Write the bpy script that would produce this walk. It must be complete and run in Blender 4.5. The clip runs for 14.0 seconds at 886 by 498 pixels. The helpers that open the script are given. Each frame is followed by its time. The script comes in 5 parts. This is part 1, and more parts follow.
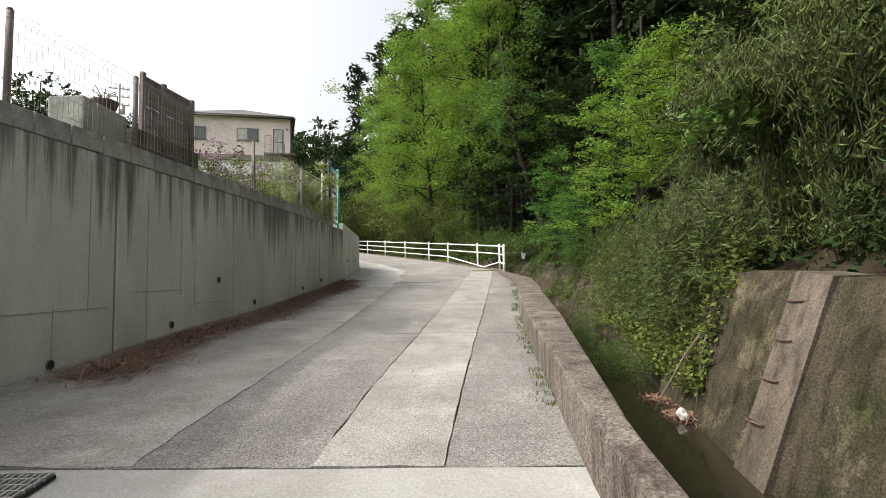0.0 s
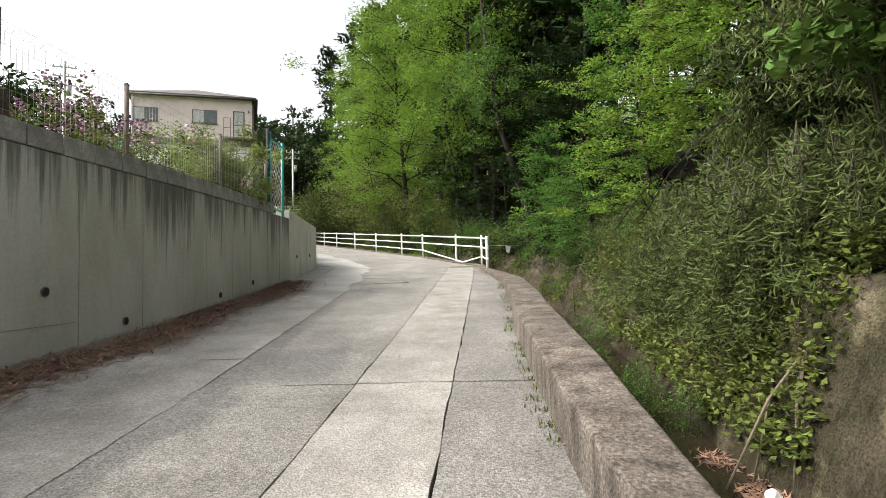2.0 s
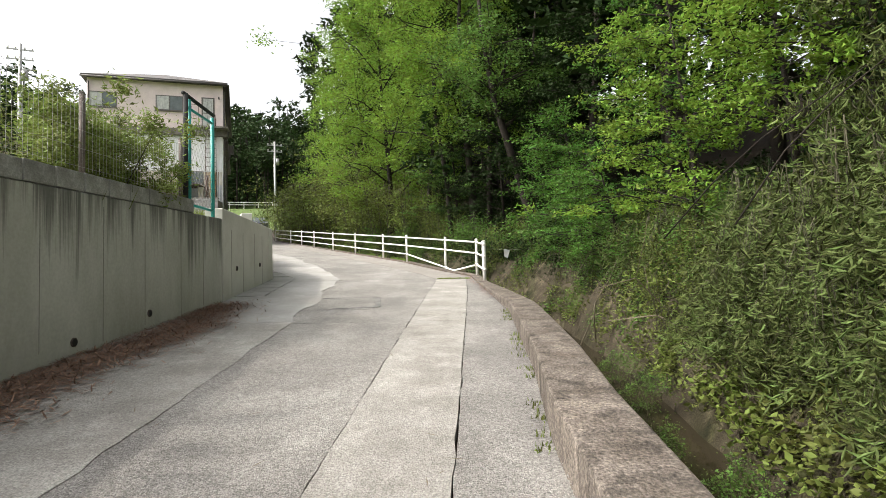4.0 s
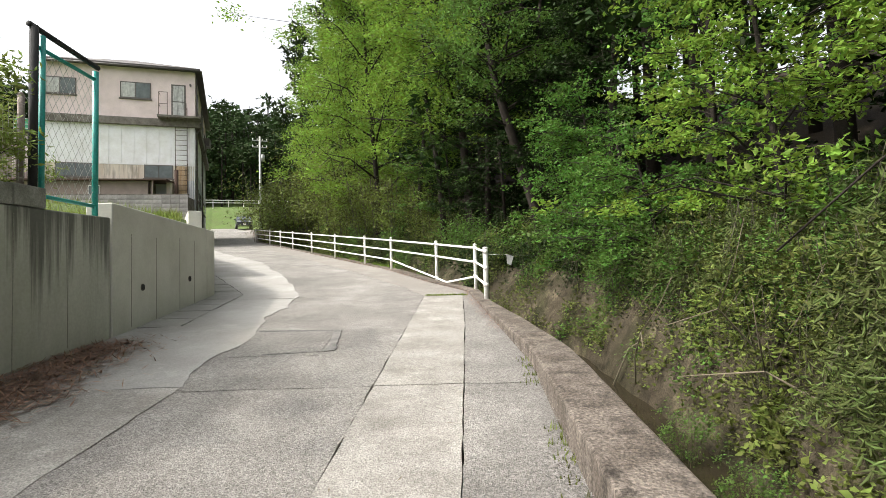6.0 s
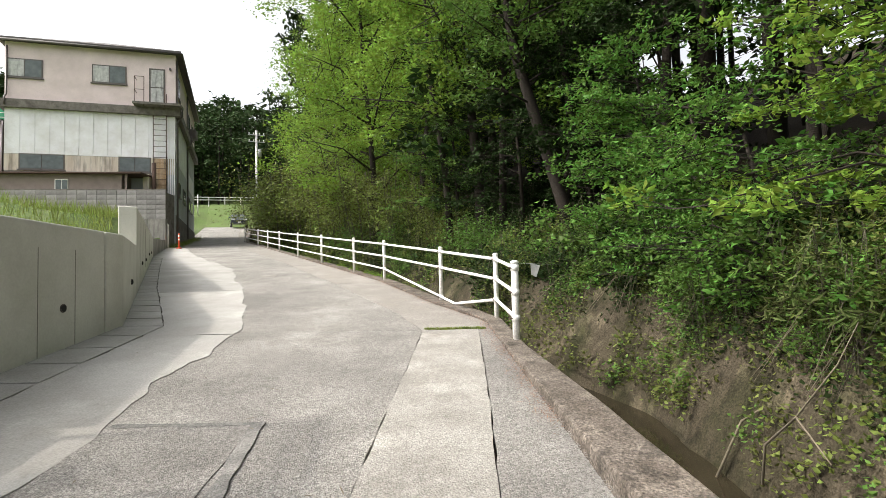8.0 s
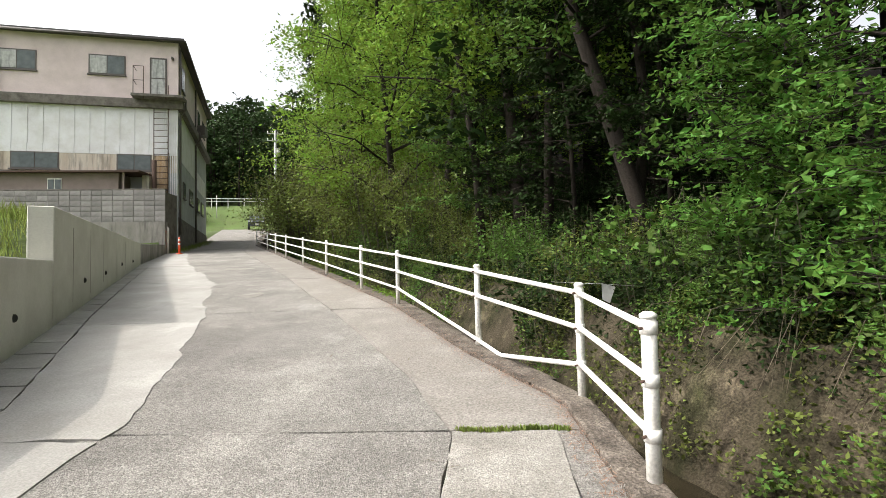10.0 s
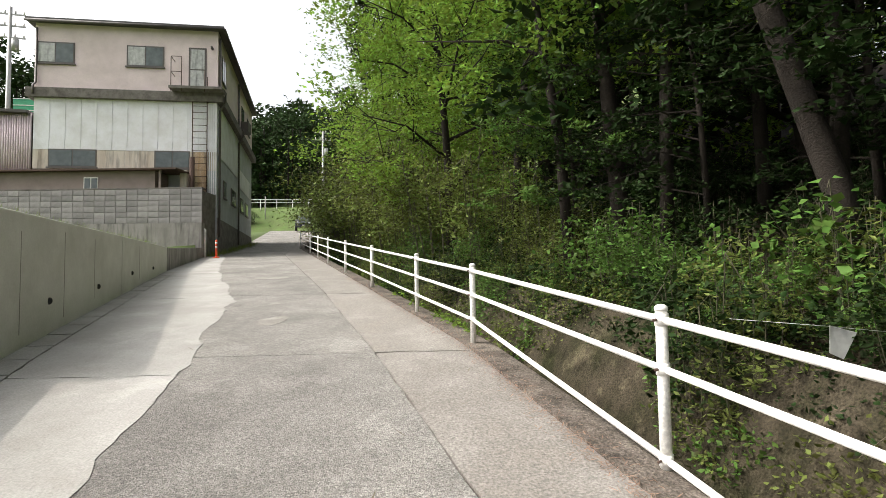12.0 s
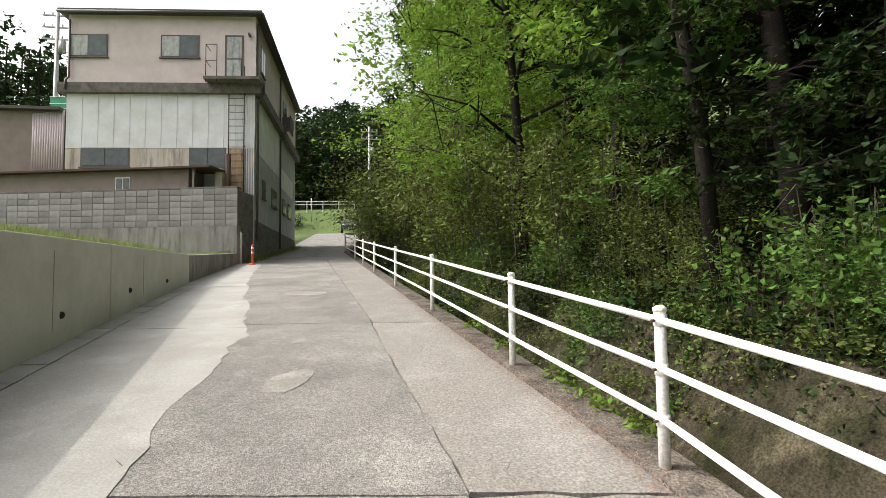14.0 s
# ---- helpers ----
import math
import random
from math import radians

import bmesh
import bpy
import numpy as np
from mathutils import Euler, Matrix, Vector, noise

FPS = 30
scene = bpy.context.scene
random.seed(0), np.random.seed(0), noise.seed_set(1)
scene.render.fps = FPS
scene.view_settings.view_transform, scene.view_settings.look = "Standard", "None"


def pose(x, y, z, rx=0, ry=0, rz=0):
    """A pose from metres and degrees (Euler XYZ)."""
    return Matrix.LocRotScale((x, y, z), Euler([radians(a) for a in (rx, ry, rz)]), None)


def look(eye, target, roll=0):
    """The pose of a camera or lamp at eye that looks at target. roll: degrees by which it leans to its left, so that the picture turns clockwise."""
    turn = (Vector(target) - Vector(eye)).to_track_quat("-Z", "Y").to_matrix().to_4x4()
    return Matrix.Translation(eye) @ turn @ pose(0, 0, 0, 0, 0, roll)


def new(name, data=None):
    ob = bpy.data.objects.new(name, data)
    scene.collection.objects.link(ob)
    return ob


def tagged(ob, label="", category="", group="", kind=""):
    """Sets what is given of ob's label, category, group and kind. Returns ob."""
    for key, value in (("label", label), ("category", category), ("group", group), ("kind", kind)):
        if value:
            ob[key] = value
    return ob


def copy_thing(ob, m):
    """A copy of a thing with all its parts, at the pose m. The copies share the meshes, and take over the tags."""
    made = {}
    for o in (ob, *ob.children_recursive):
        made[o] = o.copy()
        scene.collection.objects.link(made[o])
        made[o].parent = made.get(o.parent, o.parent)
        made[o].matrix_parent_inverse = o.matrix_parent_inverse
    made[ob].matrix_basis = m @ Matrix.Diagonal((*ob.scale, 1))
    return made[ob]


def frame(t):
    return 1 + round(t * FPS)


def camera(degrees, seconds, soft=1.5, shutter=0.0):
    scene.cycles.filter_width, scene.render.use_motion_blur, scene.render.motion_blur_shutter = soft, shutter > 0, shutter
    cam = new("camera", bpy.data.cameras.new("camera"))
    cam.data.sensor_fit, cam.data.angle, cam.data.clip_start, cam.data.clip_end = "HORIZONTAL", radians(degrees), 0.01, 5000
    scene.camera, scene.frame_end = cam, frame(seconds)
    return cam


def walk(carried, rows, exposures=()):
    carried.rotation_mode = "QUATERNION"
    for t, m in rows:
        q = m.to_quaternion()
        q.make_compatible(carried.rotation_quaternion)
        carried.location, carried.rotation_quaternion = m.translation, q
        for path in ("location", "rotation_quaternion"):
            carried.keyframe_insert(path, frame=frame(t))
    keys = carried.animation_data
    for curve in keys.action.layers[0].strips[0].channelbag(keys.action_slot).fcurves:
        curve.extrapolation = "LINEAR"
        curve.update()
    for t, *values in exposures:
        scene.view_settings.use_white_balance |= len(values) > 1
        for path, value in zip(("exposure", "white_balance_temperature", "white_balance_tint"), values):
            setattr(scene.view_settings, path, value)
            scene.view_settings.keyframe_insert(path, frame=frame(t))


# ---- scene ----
cam = camera(82.9, 14.0, 0.6)
METRES, EYE, TILT, LEAN, TURN = 20.0, 1.29, 0.0, 0.0, 0.0
ROWS = [
    (0.0, 0.0, 0.0, 0.0, 0.09, 4.16, 1.26),
    (0.5, -0.0001, 0.0329, 0.0061, -0.52, 3.95, 1.26),
    (1.0, 0.0041, 0.0601, 0.0051, -1.14, 3.75, 1.57),
    (1.5, 0.0063, 0.0974, 0.0075, -1.79, 3.42, 1.57),
    (2.0, 0.0106, 0.1323, 0.0094, -2.24, 3.25, 1.64),
    (2.5, 0.0166, 0.1709, 0.0149, -2.8, 3.0, 1.45),
    (3.0, 0.0169, 0.2034, 0.0231, -3.11, 2.98, 1.5),
    (3.5, 0.0197, 0.239, 0.0272, -3.23, 2.84, 1.57),
    (6.0, 0.0339, 0.4054, 0.0452, -4.05, 2.65, 1.54),
    (6.5, 0.0403, 0.4414, 0.0488, -4.22, 2.49, 1.48),
    (7.0, 0.0398, 0.4768, 0.0531, -4.18, 2.46, 1.46),
    (9.5, 0.0491, 0.6655, 0.0735, -1.5, 2.57, 1.31),
    (10.0, 0.0447, 0.7007, 0.078, -0.74, 2.64, 1.29),
    (10.5, 0.041, 0.7369, 0.0811, 0.11, 2.64, 1.08),
    (11.0, 0.0347, 0.7718, 0.0848, 1.11, 2.7, 1.06),
    (11.5, 0.027, 0.8078, 0.0891, 3.19, 2.78, 0.9),
    (12.0, 0.0173, 0.8408, 0.0919, 4.57, 2.86, 0.84),
    (12.5, 0.0057, 0.877, 0.0957, 6.03, 2.99, 0.75),
    (13.0, -0.0044, 0.9113, 0.099, 7.38, 3.04, 0.8),
    (13.5, -0.0151, 0.9465, 0.1031, 8.58, 3.11, 0.72),
    (14.0, -0.0262, 0.9801, 0.1071, 9.71, 3.08, 0.69),
]
walk(cam, [(t, pose(0, 0, EYE, TILT, LEAN, TURN) @ pose(METRES * x, METRES * y, METRES * z, 90 + pitch, roll, yaw)) for t, x, y, z, yaw, pitch, roll in ROWS],
     [(0.0, 0.05), (3.0, 0.25), (6.5, 0.29), (9.5, 0.20), (12.0, 0.05), (14.0, 0.0)])

# ---- world and sun ----
EL = radians(45.5)
TRAVEL = Vector((0.993 * math.cos(EL), 0.115 * math.cos(EL), -math.sin(EL)))
world = bpy.data.worlds.new("world")
scene.world = world
world.use_nodes = True
wn = world.node_tree.nodes
sky = wn.new("ShaderNodeTexSky")
sky.sky_type = "NISHITA"
sky.sun_disc = False
sky.sun_elevation = EL
sky.sun_rotation = math.atan2(-0.993, -0.115)
sky.air_density, sky.dust_density, sky.ozone_density = 1.0, 8.0, 1.0
wn["Background"].inputs[1].default_value = 0.15
haze = wn.new("ShaderNodeHueSaturation")
haze.inputs["Saturation"].default_value, haze.inputs["Value"].default_value = 0.2, 2.2
world.node_tree.links.new(sky.outputs[0], haze.inputs["Color"])
world.node_tree.links.new(haze.outputs[0], wn["Background"].inputs[0])
sun = new("sun", bpy.data.lights.new("sun", "SUN"))
sun.data.energy, sun.data.angle, sun.data.color = 2.55, radians(0.8), (1.0, 0.93, 0.82)
sun.matrix_world = look(-TRAVEL * 60, (0, 0, 0))


# ---- materials ----
def material(name, base, rough=0.8, dark=None, scale=4.0, grain=60.0, bump=0.15, metal=0.0, islands=0.0, objects=0.0, stain=0.35, streak=0.0, translucent=0.0, speck=0.21, runoff=False, gloss=0.5, pebble=0.0, wear=0.0):
    """A surface with stains at a large scale, grain at a small one, and relief."""
    m = bpy.data.materials.new(name)
    m.use_nodes = True
    n, l = m.node_tree.nodes, m.node_tree.links
    b = n["Principled BSDF"]
    b.inputs["Roughness"].default_value, b.inputs["Metallic"].default_value = rough, metal
    b.inputs["Specular IOR Level"].default_value = gloss
    co = n.new("ShaderNodeTexCoord")
    mp = n.new("ShaderNodeMapping")
    l.new(co.outputs["Object"], mp.inputs[0])
    if streak:
        mp.inputs["Scale"].default_value = (1, 1, streak)
    big = n.new("ShaderNodeTexNoise")
    big.inputs["Scale"].default_value, big.inputs["Detail"].default_value, big.inputs["Roughness"].default_value = scale, 6, 0.65
    l.new(mp.outputs[0], big.inputs[0])
    fine = n.new("ShaderNodeTexNoise")
    fine.inputs["Scale"].default_value, fine.inputs["Detail"].default_value = grain, 4
    l.new(co.outputs["Object"], fine.inputs[0])
    ramp = n.new("ShaderNodeMapRange")
    ramp.inputs["From Min"].default_value, ramp.inputs["From Max"].default_value = 0.38, 0.66
    l.new(big.outputs[0], ramp.inputs[0])
    k = n.new("ShaderNodeMath")
    k.operation = "MULTIPLY"
    k.inputs[1].default_value = stain
    l.new(ramp.outputs[0], k.inputs[0])
    mix = n.new("ShaderNodeMix")
    mix.data_type = "RGBA"
    mix.inputs["A"].default_value = (*base, 1)
    mix.inputs["B"].default_value = (*(dark or [c * 0.45 for c in base]), 1)
    l.new(k.outputs[0], mix.inputs["Factor"])
    hsv = n.new("ShaderNodeHueSaturation")
    l.new(mix.outputs["Result"], hsv.inputs["Color"])
    val = n.new("ShaderNodeMapRange")
    val.inputs["From Min"].default_value, val.inputs["From Max"].default_value = 0.3, 0.7
    val.inputs["To Min"].default_value, val.inputs["To Max"].default_value = 1 - speck, 1 + speck
    l.new(fine.outputs[0], val.inputs[0])
    last = val.outputs[0]
    for amount, kind, out in ((islands, "ShaderNodeNewGeometry", "Random Per Island"), (objects, "ShaderNodeObjectInfo", "Random")):
        if amount:
            r = n.new(kind)
            mr = n.new("ShaderNodeMapRange")
            mr.inputs["To Min"].default_value, mr.inputs["To Max"].default_value = 1 - amount, 1 + amount
            l.new(r.outputs[out], mr.inputs[0])
            mu = n.new("ShaderNodeMath")
            mu.operation = "MULTIPLY"
            l.new(last, mu.inputs[0]), l.new(mr.outputs[0], mu.inputs[1])
            last = mu.outputs[0]
            if translucent:
                hr = n.new("ShaderNodeMapRange")
                hr.inputs["To Min"].default_value, hr.inputs["To Max"].default_value = 0.475, 0.515
                l.new(r.outputs[out], hr.inputs[0]), l.new(hr.outputs[0], hsv.inputs["Hue"])
    if pebble:
        vo = n.new("ShaderNodeTexVoronoi")
        vo.inputs["Scale"].default_value = 75
        l.new(co.outputs["Object"], vo.inputs["Vector"])
        vs = n.new("ShaderNodeSeparateColor")
        l.new(vo.outputs["Color"], vs.inputs[0])
        vm = n.new("ShaderNodeMapRange")
        vm.inputs["To Min"].default_value, vm.inputs["To Max"].default_value = 1 - pebble, 1 + pebble
        l.new(vs.outputs[0], vm.inputs[0])
        vx = n.new("ShaderNodeMath")
        vx.operation = "MULTIPLY"
        l.new(last, vx.inputs[0]), l.new(vm.outputs[0], vx.inputs[1])
        last = vx.outputs[0]
    if wear:
        # rubbed or newly mended areas with clear edges
        wo = n.new("ShaderNodeTexNoise")
        wo.inputs["Scale"].default_value, wo.inputs["Detail"].default_value, wo.inputs["Roughness"].default_value = 1.3, 9, 0.7
        l.new(co.outputs["Object"], wo.inputs[0])
        wm = n.new("ShaderNodeMapRange")
        wm.inputs["From Min"].default_value, wm.inputs["From Max"].default_value = 0.54, 0.60
        wm.inputs["To Min"].default_value, wm.inputs["To Max"].default_value = 1.0, 1.0 + wear
        l.new(wo.outputs[0], wm.inputs[0])
        wx = n.new("ShaderNodeMath")
        wx.operation = "MULTIPLY"
        l.new(last, wx.inputs[0]), l.new(wm.outputs[0], wx.inputs[1])
        last = wx.outputs[0]
    if streak and not runoff:
        sm = n.new("ShaderNodeMapping")
        sm.inputs["Scale"].default_value = (1, 1, 0.14)
        l.new(co.outputs["Object"], sm.inputs[0])
        sn = n.new("ShaderNodeTexNoise")
        sn.inputs["Scale"].default_value, sn.inputs["Detail"].default_value = 7, 5
        l.new(sm.outputs[0], sn.inputs[0])
        sr = n.new("ShaderNodeMapRange")
        sr.inputs["From Min"].default_value, sr.inputs["From Max"].default_value = 0.5, 0.72
        sr.inputs["To Min"].default_value, sr.inputs["To Max"].default_value = 1.0, 0.42
        l.new(sn.outputs[0], sr.inputs[0])
        sx = n.new("ShaderNodeMath")
        sx.operation = "MULTIPLY"
        l.new(last, sx.inputs[0]), l.new(sr.outputs[0], sx.inputs[1])
        last = sx.outputs[0]
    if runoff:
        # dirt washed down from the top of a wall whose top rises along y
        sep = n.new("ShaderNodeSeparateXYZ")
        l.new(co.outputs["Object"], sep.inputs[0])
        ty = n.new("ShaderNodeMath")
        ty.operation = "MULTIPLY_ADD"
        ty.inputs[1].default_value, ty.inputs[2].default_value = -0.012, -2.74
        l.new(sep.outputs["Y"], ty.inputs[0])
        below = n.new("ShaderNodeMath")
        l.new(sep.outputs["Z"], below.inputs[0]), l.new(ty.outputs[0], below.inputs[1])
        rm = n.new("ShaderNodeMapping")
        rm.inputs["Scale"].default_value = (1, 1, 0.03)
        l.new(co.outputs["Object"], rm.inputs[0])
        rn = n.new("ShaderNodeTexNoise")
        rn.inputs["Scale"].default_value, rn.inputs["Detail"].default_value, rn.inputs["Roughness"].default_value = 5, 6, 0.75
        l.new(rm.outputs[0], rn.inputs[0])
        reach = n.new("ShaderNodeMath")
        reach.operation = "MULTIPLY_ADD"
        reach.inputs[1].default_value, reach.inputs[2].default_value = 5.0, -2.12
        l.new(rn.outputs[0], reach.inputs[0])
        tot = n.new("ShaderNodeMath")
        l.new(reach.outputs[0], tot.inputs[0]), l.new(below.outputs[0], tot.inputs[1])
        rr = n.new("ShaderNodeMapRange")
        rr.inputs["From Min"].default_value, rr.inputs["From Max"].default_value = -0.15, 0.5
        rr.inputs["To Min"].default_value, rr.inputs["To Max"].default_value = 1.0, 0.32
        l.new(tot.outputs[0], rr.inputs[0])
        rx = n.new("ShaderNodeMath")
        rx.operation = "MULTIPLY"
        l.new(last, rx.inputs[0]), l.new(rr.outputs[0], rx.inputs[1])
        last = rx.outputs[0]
    l.new(last, hsv.inputs["Value"])
    l.new(hsv.outputs[0], b.inputs["Base Color"])
    if bump:
        bp = n.new("ShaderNodeBump")
        bp.inputs["Strength"].default_value, bp.inputs["Distance"].default_value = bump, 0.02
        l.new(fine.outputs[0], bp.inputs["Height"]), l.new(bp.outputs[0], b.inputs["Normal"])
    if translucent:
        b.inputs["Specular IOR Level"].default_value = 0.1
        tr = n.new("ShaderNodeBsdfTranslucent")
        l.new(hsv.outputs[0], tr.inputs["Color"])
        ms = n.new("ShaderNodeMixShader")
        ms.inputs[0].default_value = translucent
        l.new(b.outputs[0], ms.inputs[1]), l.new(tr.outputs[0], ms.inputs[2])
        l.new(ms.outputs[0], n["Material Output"].inputs["Surface"])
    return m


ROAD = material("exposed_aggregate", (0.255, 0.241, 0.221), 0.92, (0.15, 0.14, 0.128), 0.8, 100, 1.0, stain=0.8, objects=0.06, speck=0.42, gloss=0.3, pebble=0.3, wear=0.16)
DAMP = material("dark_patch_edge", (0.20, 0.19, 0.175), 0.9, (0.07, 0.068, 0.064), 5, 80, 0.5, stain=0.8, speck=0.5)
PALE = material("pale_concrete", (0.30, 0.291, 0.272), 0.88, (0.22, 0.207, 0.188), 1.1, 60, 0.3, stain=0.8, objects=0.08, speck=0.16, wear=0.12)
WALLB = material("smooth_wall_concrete", (0.57, 0.56, 0.50), 0.85, (0.40, 0.39, 0.33), 1.3, 40, 0.08, stain=0.6, speck=0.05)
# darker than the wall: the shading of the form lines is in this colour
LINE = material("form_line_shade", (0.27, 0.265, 0.225), 0.9)
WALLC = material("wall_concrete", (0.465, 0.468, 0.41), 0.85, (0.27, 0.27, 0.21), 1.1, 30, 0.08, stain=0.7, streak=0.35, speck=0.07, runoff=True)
STALK = material("green_stalk", (0.055, 0.05, 0.025), 0.8, (0.03, 0.03, 0.015), 6, 30, 0.1)
RIB = material("stained_rib", (0.105, 0.086, 0.066), 0.95, (0.05, 0.042, 0.03), 1.6, 40, 0.6, stain=0.95, streak=0.4, speck=0.35, gloss=0.2)
STRIP = material("strip_concrete", (0.285, 0.27, 0.245), 0.9, (0.185, 0.172, 0.153), 1.6, 85, 0.6, stain=0.95, objects=0.06, speck=0.3, gloss=0.3, pebble=0.18, wear=0.2)
MID = material("tan_concrete", (0.222, 0.205, 0.184), 0.9, (0.15, 0.135, 0.118), 1.3, 55, 0.4, stain=1.0, objects=0.06, speck=0.35, pebble=0.15, wear=0.2)
KERB = material("rough_concrete", (0.15, 0.128, 0.108), 0.95, (0.065, 0.053, 0.042), 3.0, 55, 0.9, stain=0.85, streak=0.6, speck=0.45, gloss=0.2, pebble=0.3, wear=0.3)
BANKC = material("mossy_concrete", (0.055, 0.045, 0.031), 0.95, (0.018, 0.019, 0.008), 1.6, 42, 1.0, stain=0.95, streak=0.45, speck=0.5, gloss=0.1, wear=1.0)
CAP = material("cap_block", (0.30, 0.30, 0.27), 0.9, (0.10, 0.10, 0.08), 5, 60, 0.3, stain=0.6, objects=0.12)
WHITE = material("white_paint", (0.80, 0.79, 0.75), 0.45, (0.45, 0.36, 0.26), 9, 50, 0.08, stain=0.18)
SOIL = material("soil", (0.035, 0.027, 0.018), 1.0, (0.018, 0.015, 0.010), 3, 40, 0.8, gloss=0.1)
GRASSG = material("grass_ground", (0.075, 0.125, 0.022), 1.0, (0.07, 0.085, 0.024), 0.9, 20, 0.9, stain=0.8, speck=0.4)
WATER = material("water", (0.03, 0.024, 0.014), 0.06, (0.014, 0.012, 0.008), 1.5, 6, 0.25)
PINK = material("pink_siding", (0.78, 0.65, 0.645), 0.8, (0.50, 0.41, 0.39), 0.9, 30, 0.05, stain=0.5, speck=0.05)
WHITEW = material("white_sheet_wall", (0.84, 0.83, 0.86), 0.6, (0.5, 0.47, 0.42), 1.5, 30, 0.05, stain=0.4, speck=0.05)
RUSTY = material("rust_orange_sheet", (0.42, 0.25, 0.11), 0.8, (0.6, 0.52, 0.42), 4, 30, 0.1, stain=0.8, streak=0.1)
DARKC = material("weathered_band", (0.20, 0.18, 0.16), 0.9, (0.07, 0.06, 0.05), 3, 50, 0.3, stain=0.8)
ROOF = material("dark_roof", (0.08, 0.07, 0.065), 0.7, None, 2, 40, 0.2)
GREYW = material("grey_sheet_wall", (0.50, 0.52, 0.54), 0.7, (0.2, 0.2, 0.2), 1.5, 30, 0.05, speck=0.05)
BARK = material("bark", (0.026, 0.021, 0.017), 0.95, (0.014, 0.013, 0.011), 6, 40, 0.8, gloss=0.15)
FROND = material("young_leaves", (0.07, 0.16, 0.028), 0.45, (0.10, 0.17, 0.03), 0.6, 5, 0, islands=0.35, translucent=0.4)
LEAF = material("leaves", (0.085, 0.152, 0.032), 0.5, (0.05, 0.12, 0.02), 0.4, 5, 0, islands=0.55, translucent=0.35)
LEAFT = material("tree_leaves", (0.155, 0.25, 0.035), 0.5, (0.09, 0.17, 0.03), 0.35, 5, 0, islands=0.4, translucent=0.45)
# near-black copy of the leaf green: the wood's canopy shade is in the colour
LEAF_SHADE = material("shade_dark_leaves", (0.017, 0.033, 0.008), 0.7, (0.010, 0.020, 0.006), 0.4, 5, 0, islands=0.45, translucent=0.18)
BAMBOO = material("bamboo_leaves", (0.07, 0.098, 0.028), 0.55, (0.12, 0.105, 0.045), 1.0, 5, 0, islands=0.7, translucent=0.3)
OLIVE = material("olive_leaves", (0.105, 0.14, 0.03), 0.5, (0.125, 0.10, 0.045), 0.8, 5, 0, islands=0.65, translucent=0.35)
DARK = material("dark_gap", (0.02, 0.02, 0.018), 0.95, None, 4, 40, 0.1)
LITTER = material("dry_leaf_litter", (0.25, 0.15, 0.10), 0.95, (0.11, 0.065, 0.045), 3, 20, 0, islands=0.5)
TWIG = material("dry_twig", (0.14, 0.115, 0.08), 0.9, (0.09, 0.07, 0.05), 8, 40, 0.3)
STEEL = material("galvanised_steel", (0.42, 0.42, 0.40), 0.5, (0.25, 0.23, 0.2), 6, 40, 0.05, metal=0.6)
RUST = material("rusty_steel", (0.10, 0.06, 0.045), 0.8, (0.05, 0.03, 0.02), 10, 60, 0.3, metal=0.3)
TEAL = material("teal_paint", (0.02, 0.30, 0.26), 0.45, (0.02, 0.2, 0.18), 8, 50, 0.05)
BOARD = material("weathered_board", (0.20, 0.165, 0.145), 0.9, (0.10, 0.085, 0.075), 5, 50, 0.3, streak=0.3, objects=0.15)
BASEC = material("grey_base_concrete", (0.30, 0.28, 0.26), 0.9, (0.13, 0.12, 0.105), 1.5, 50, 0.3, stain=0.8, streak=0.4, speck=0.2)
BLOCK = material("concrete_block", (0.37, 0.345, 0.34), 0.9, (0.10, 0.095, 0.09), 0.8, 60, 0.5, stain=0.85, objects=0.22, speck=0.3)
STAIN = material("stained_sheet", (0.66, 0.60, 0.52), 0.8, (0.38, 0.27, 0.18), 3, 30, 0.05, stain=0.6, streak=0.1, speck=0.05)
BROWN = material("brown_sheet", (0.27, 0.215, 0.19), 0.8, (0.16, 0.125, 0.105), 2, 30, 0.05, stain=0.5, speck=0.05)
PINKS = material("pink_corrugated", (0.72, 0.60, 0.63), 0.6, (0.45, 0.36, 0.37), 2, 30, 0.05, speck=0.05)
GLASS = material("window_glass", (0.10, 0.12, 0.12), 0.12, (0.16, 0.18, 0.18), 0.8, 4, 0)
CURTAIN = material("curtained_glass", (0.48, 0.48, 0.46), 0.3, (0.3, 0.3, 0.29), 3, 8, 0, streak=0.1)
FRAME = material("brown_window_frame", (0.10, 0.085, 0.075), 0.5)
ORANGE = material("orange_plastic", (0.75, 0.10, 0.03), 0.5, (0.5, 0.08, 0.03), 9, 40, 0.05)
CARP = material("dark_car_paint", (0.07, 0.08, 0.10), 0.25, (0.06, 0.07, 0.08), 2, 10, 0, metal=0.4)
TYRE = material("tyre_rubber", (0.02, 0.02, 0.02), 0.9)
LAMP = material("headlight_glass", (0.75, 0.76, 0.78), 0.15)
PINKF = material("pink_petals", (0.42, 0.22, 0.34), 0.6, (0.3, 0.15, 0.3), 3, 9, 0, islands=0.3)
BAG = material("white_plastic", (0.72, 0.70, 0.66), 0.5, (0.4, 0.38, 0.34), 6, 30, 0.2)
GRASSB = material("grass_blades", (0.16, 0.22, 0.05), 0.6, (0.22, 0.20, 0.08), 1.0, 5, 0, islands=0.4, translucent=0.3)
GREENP = material("green_sheet", (0.05, 0.33, 0.17), 0.6)
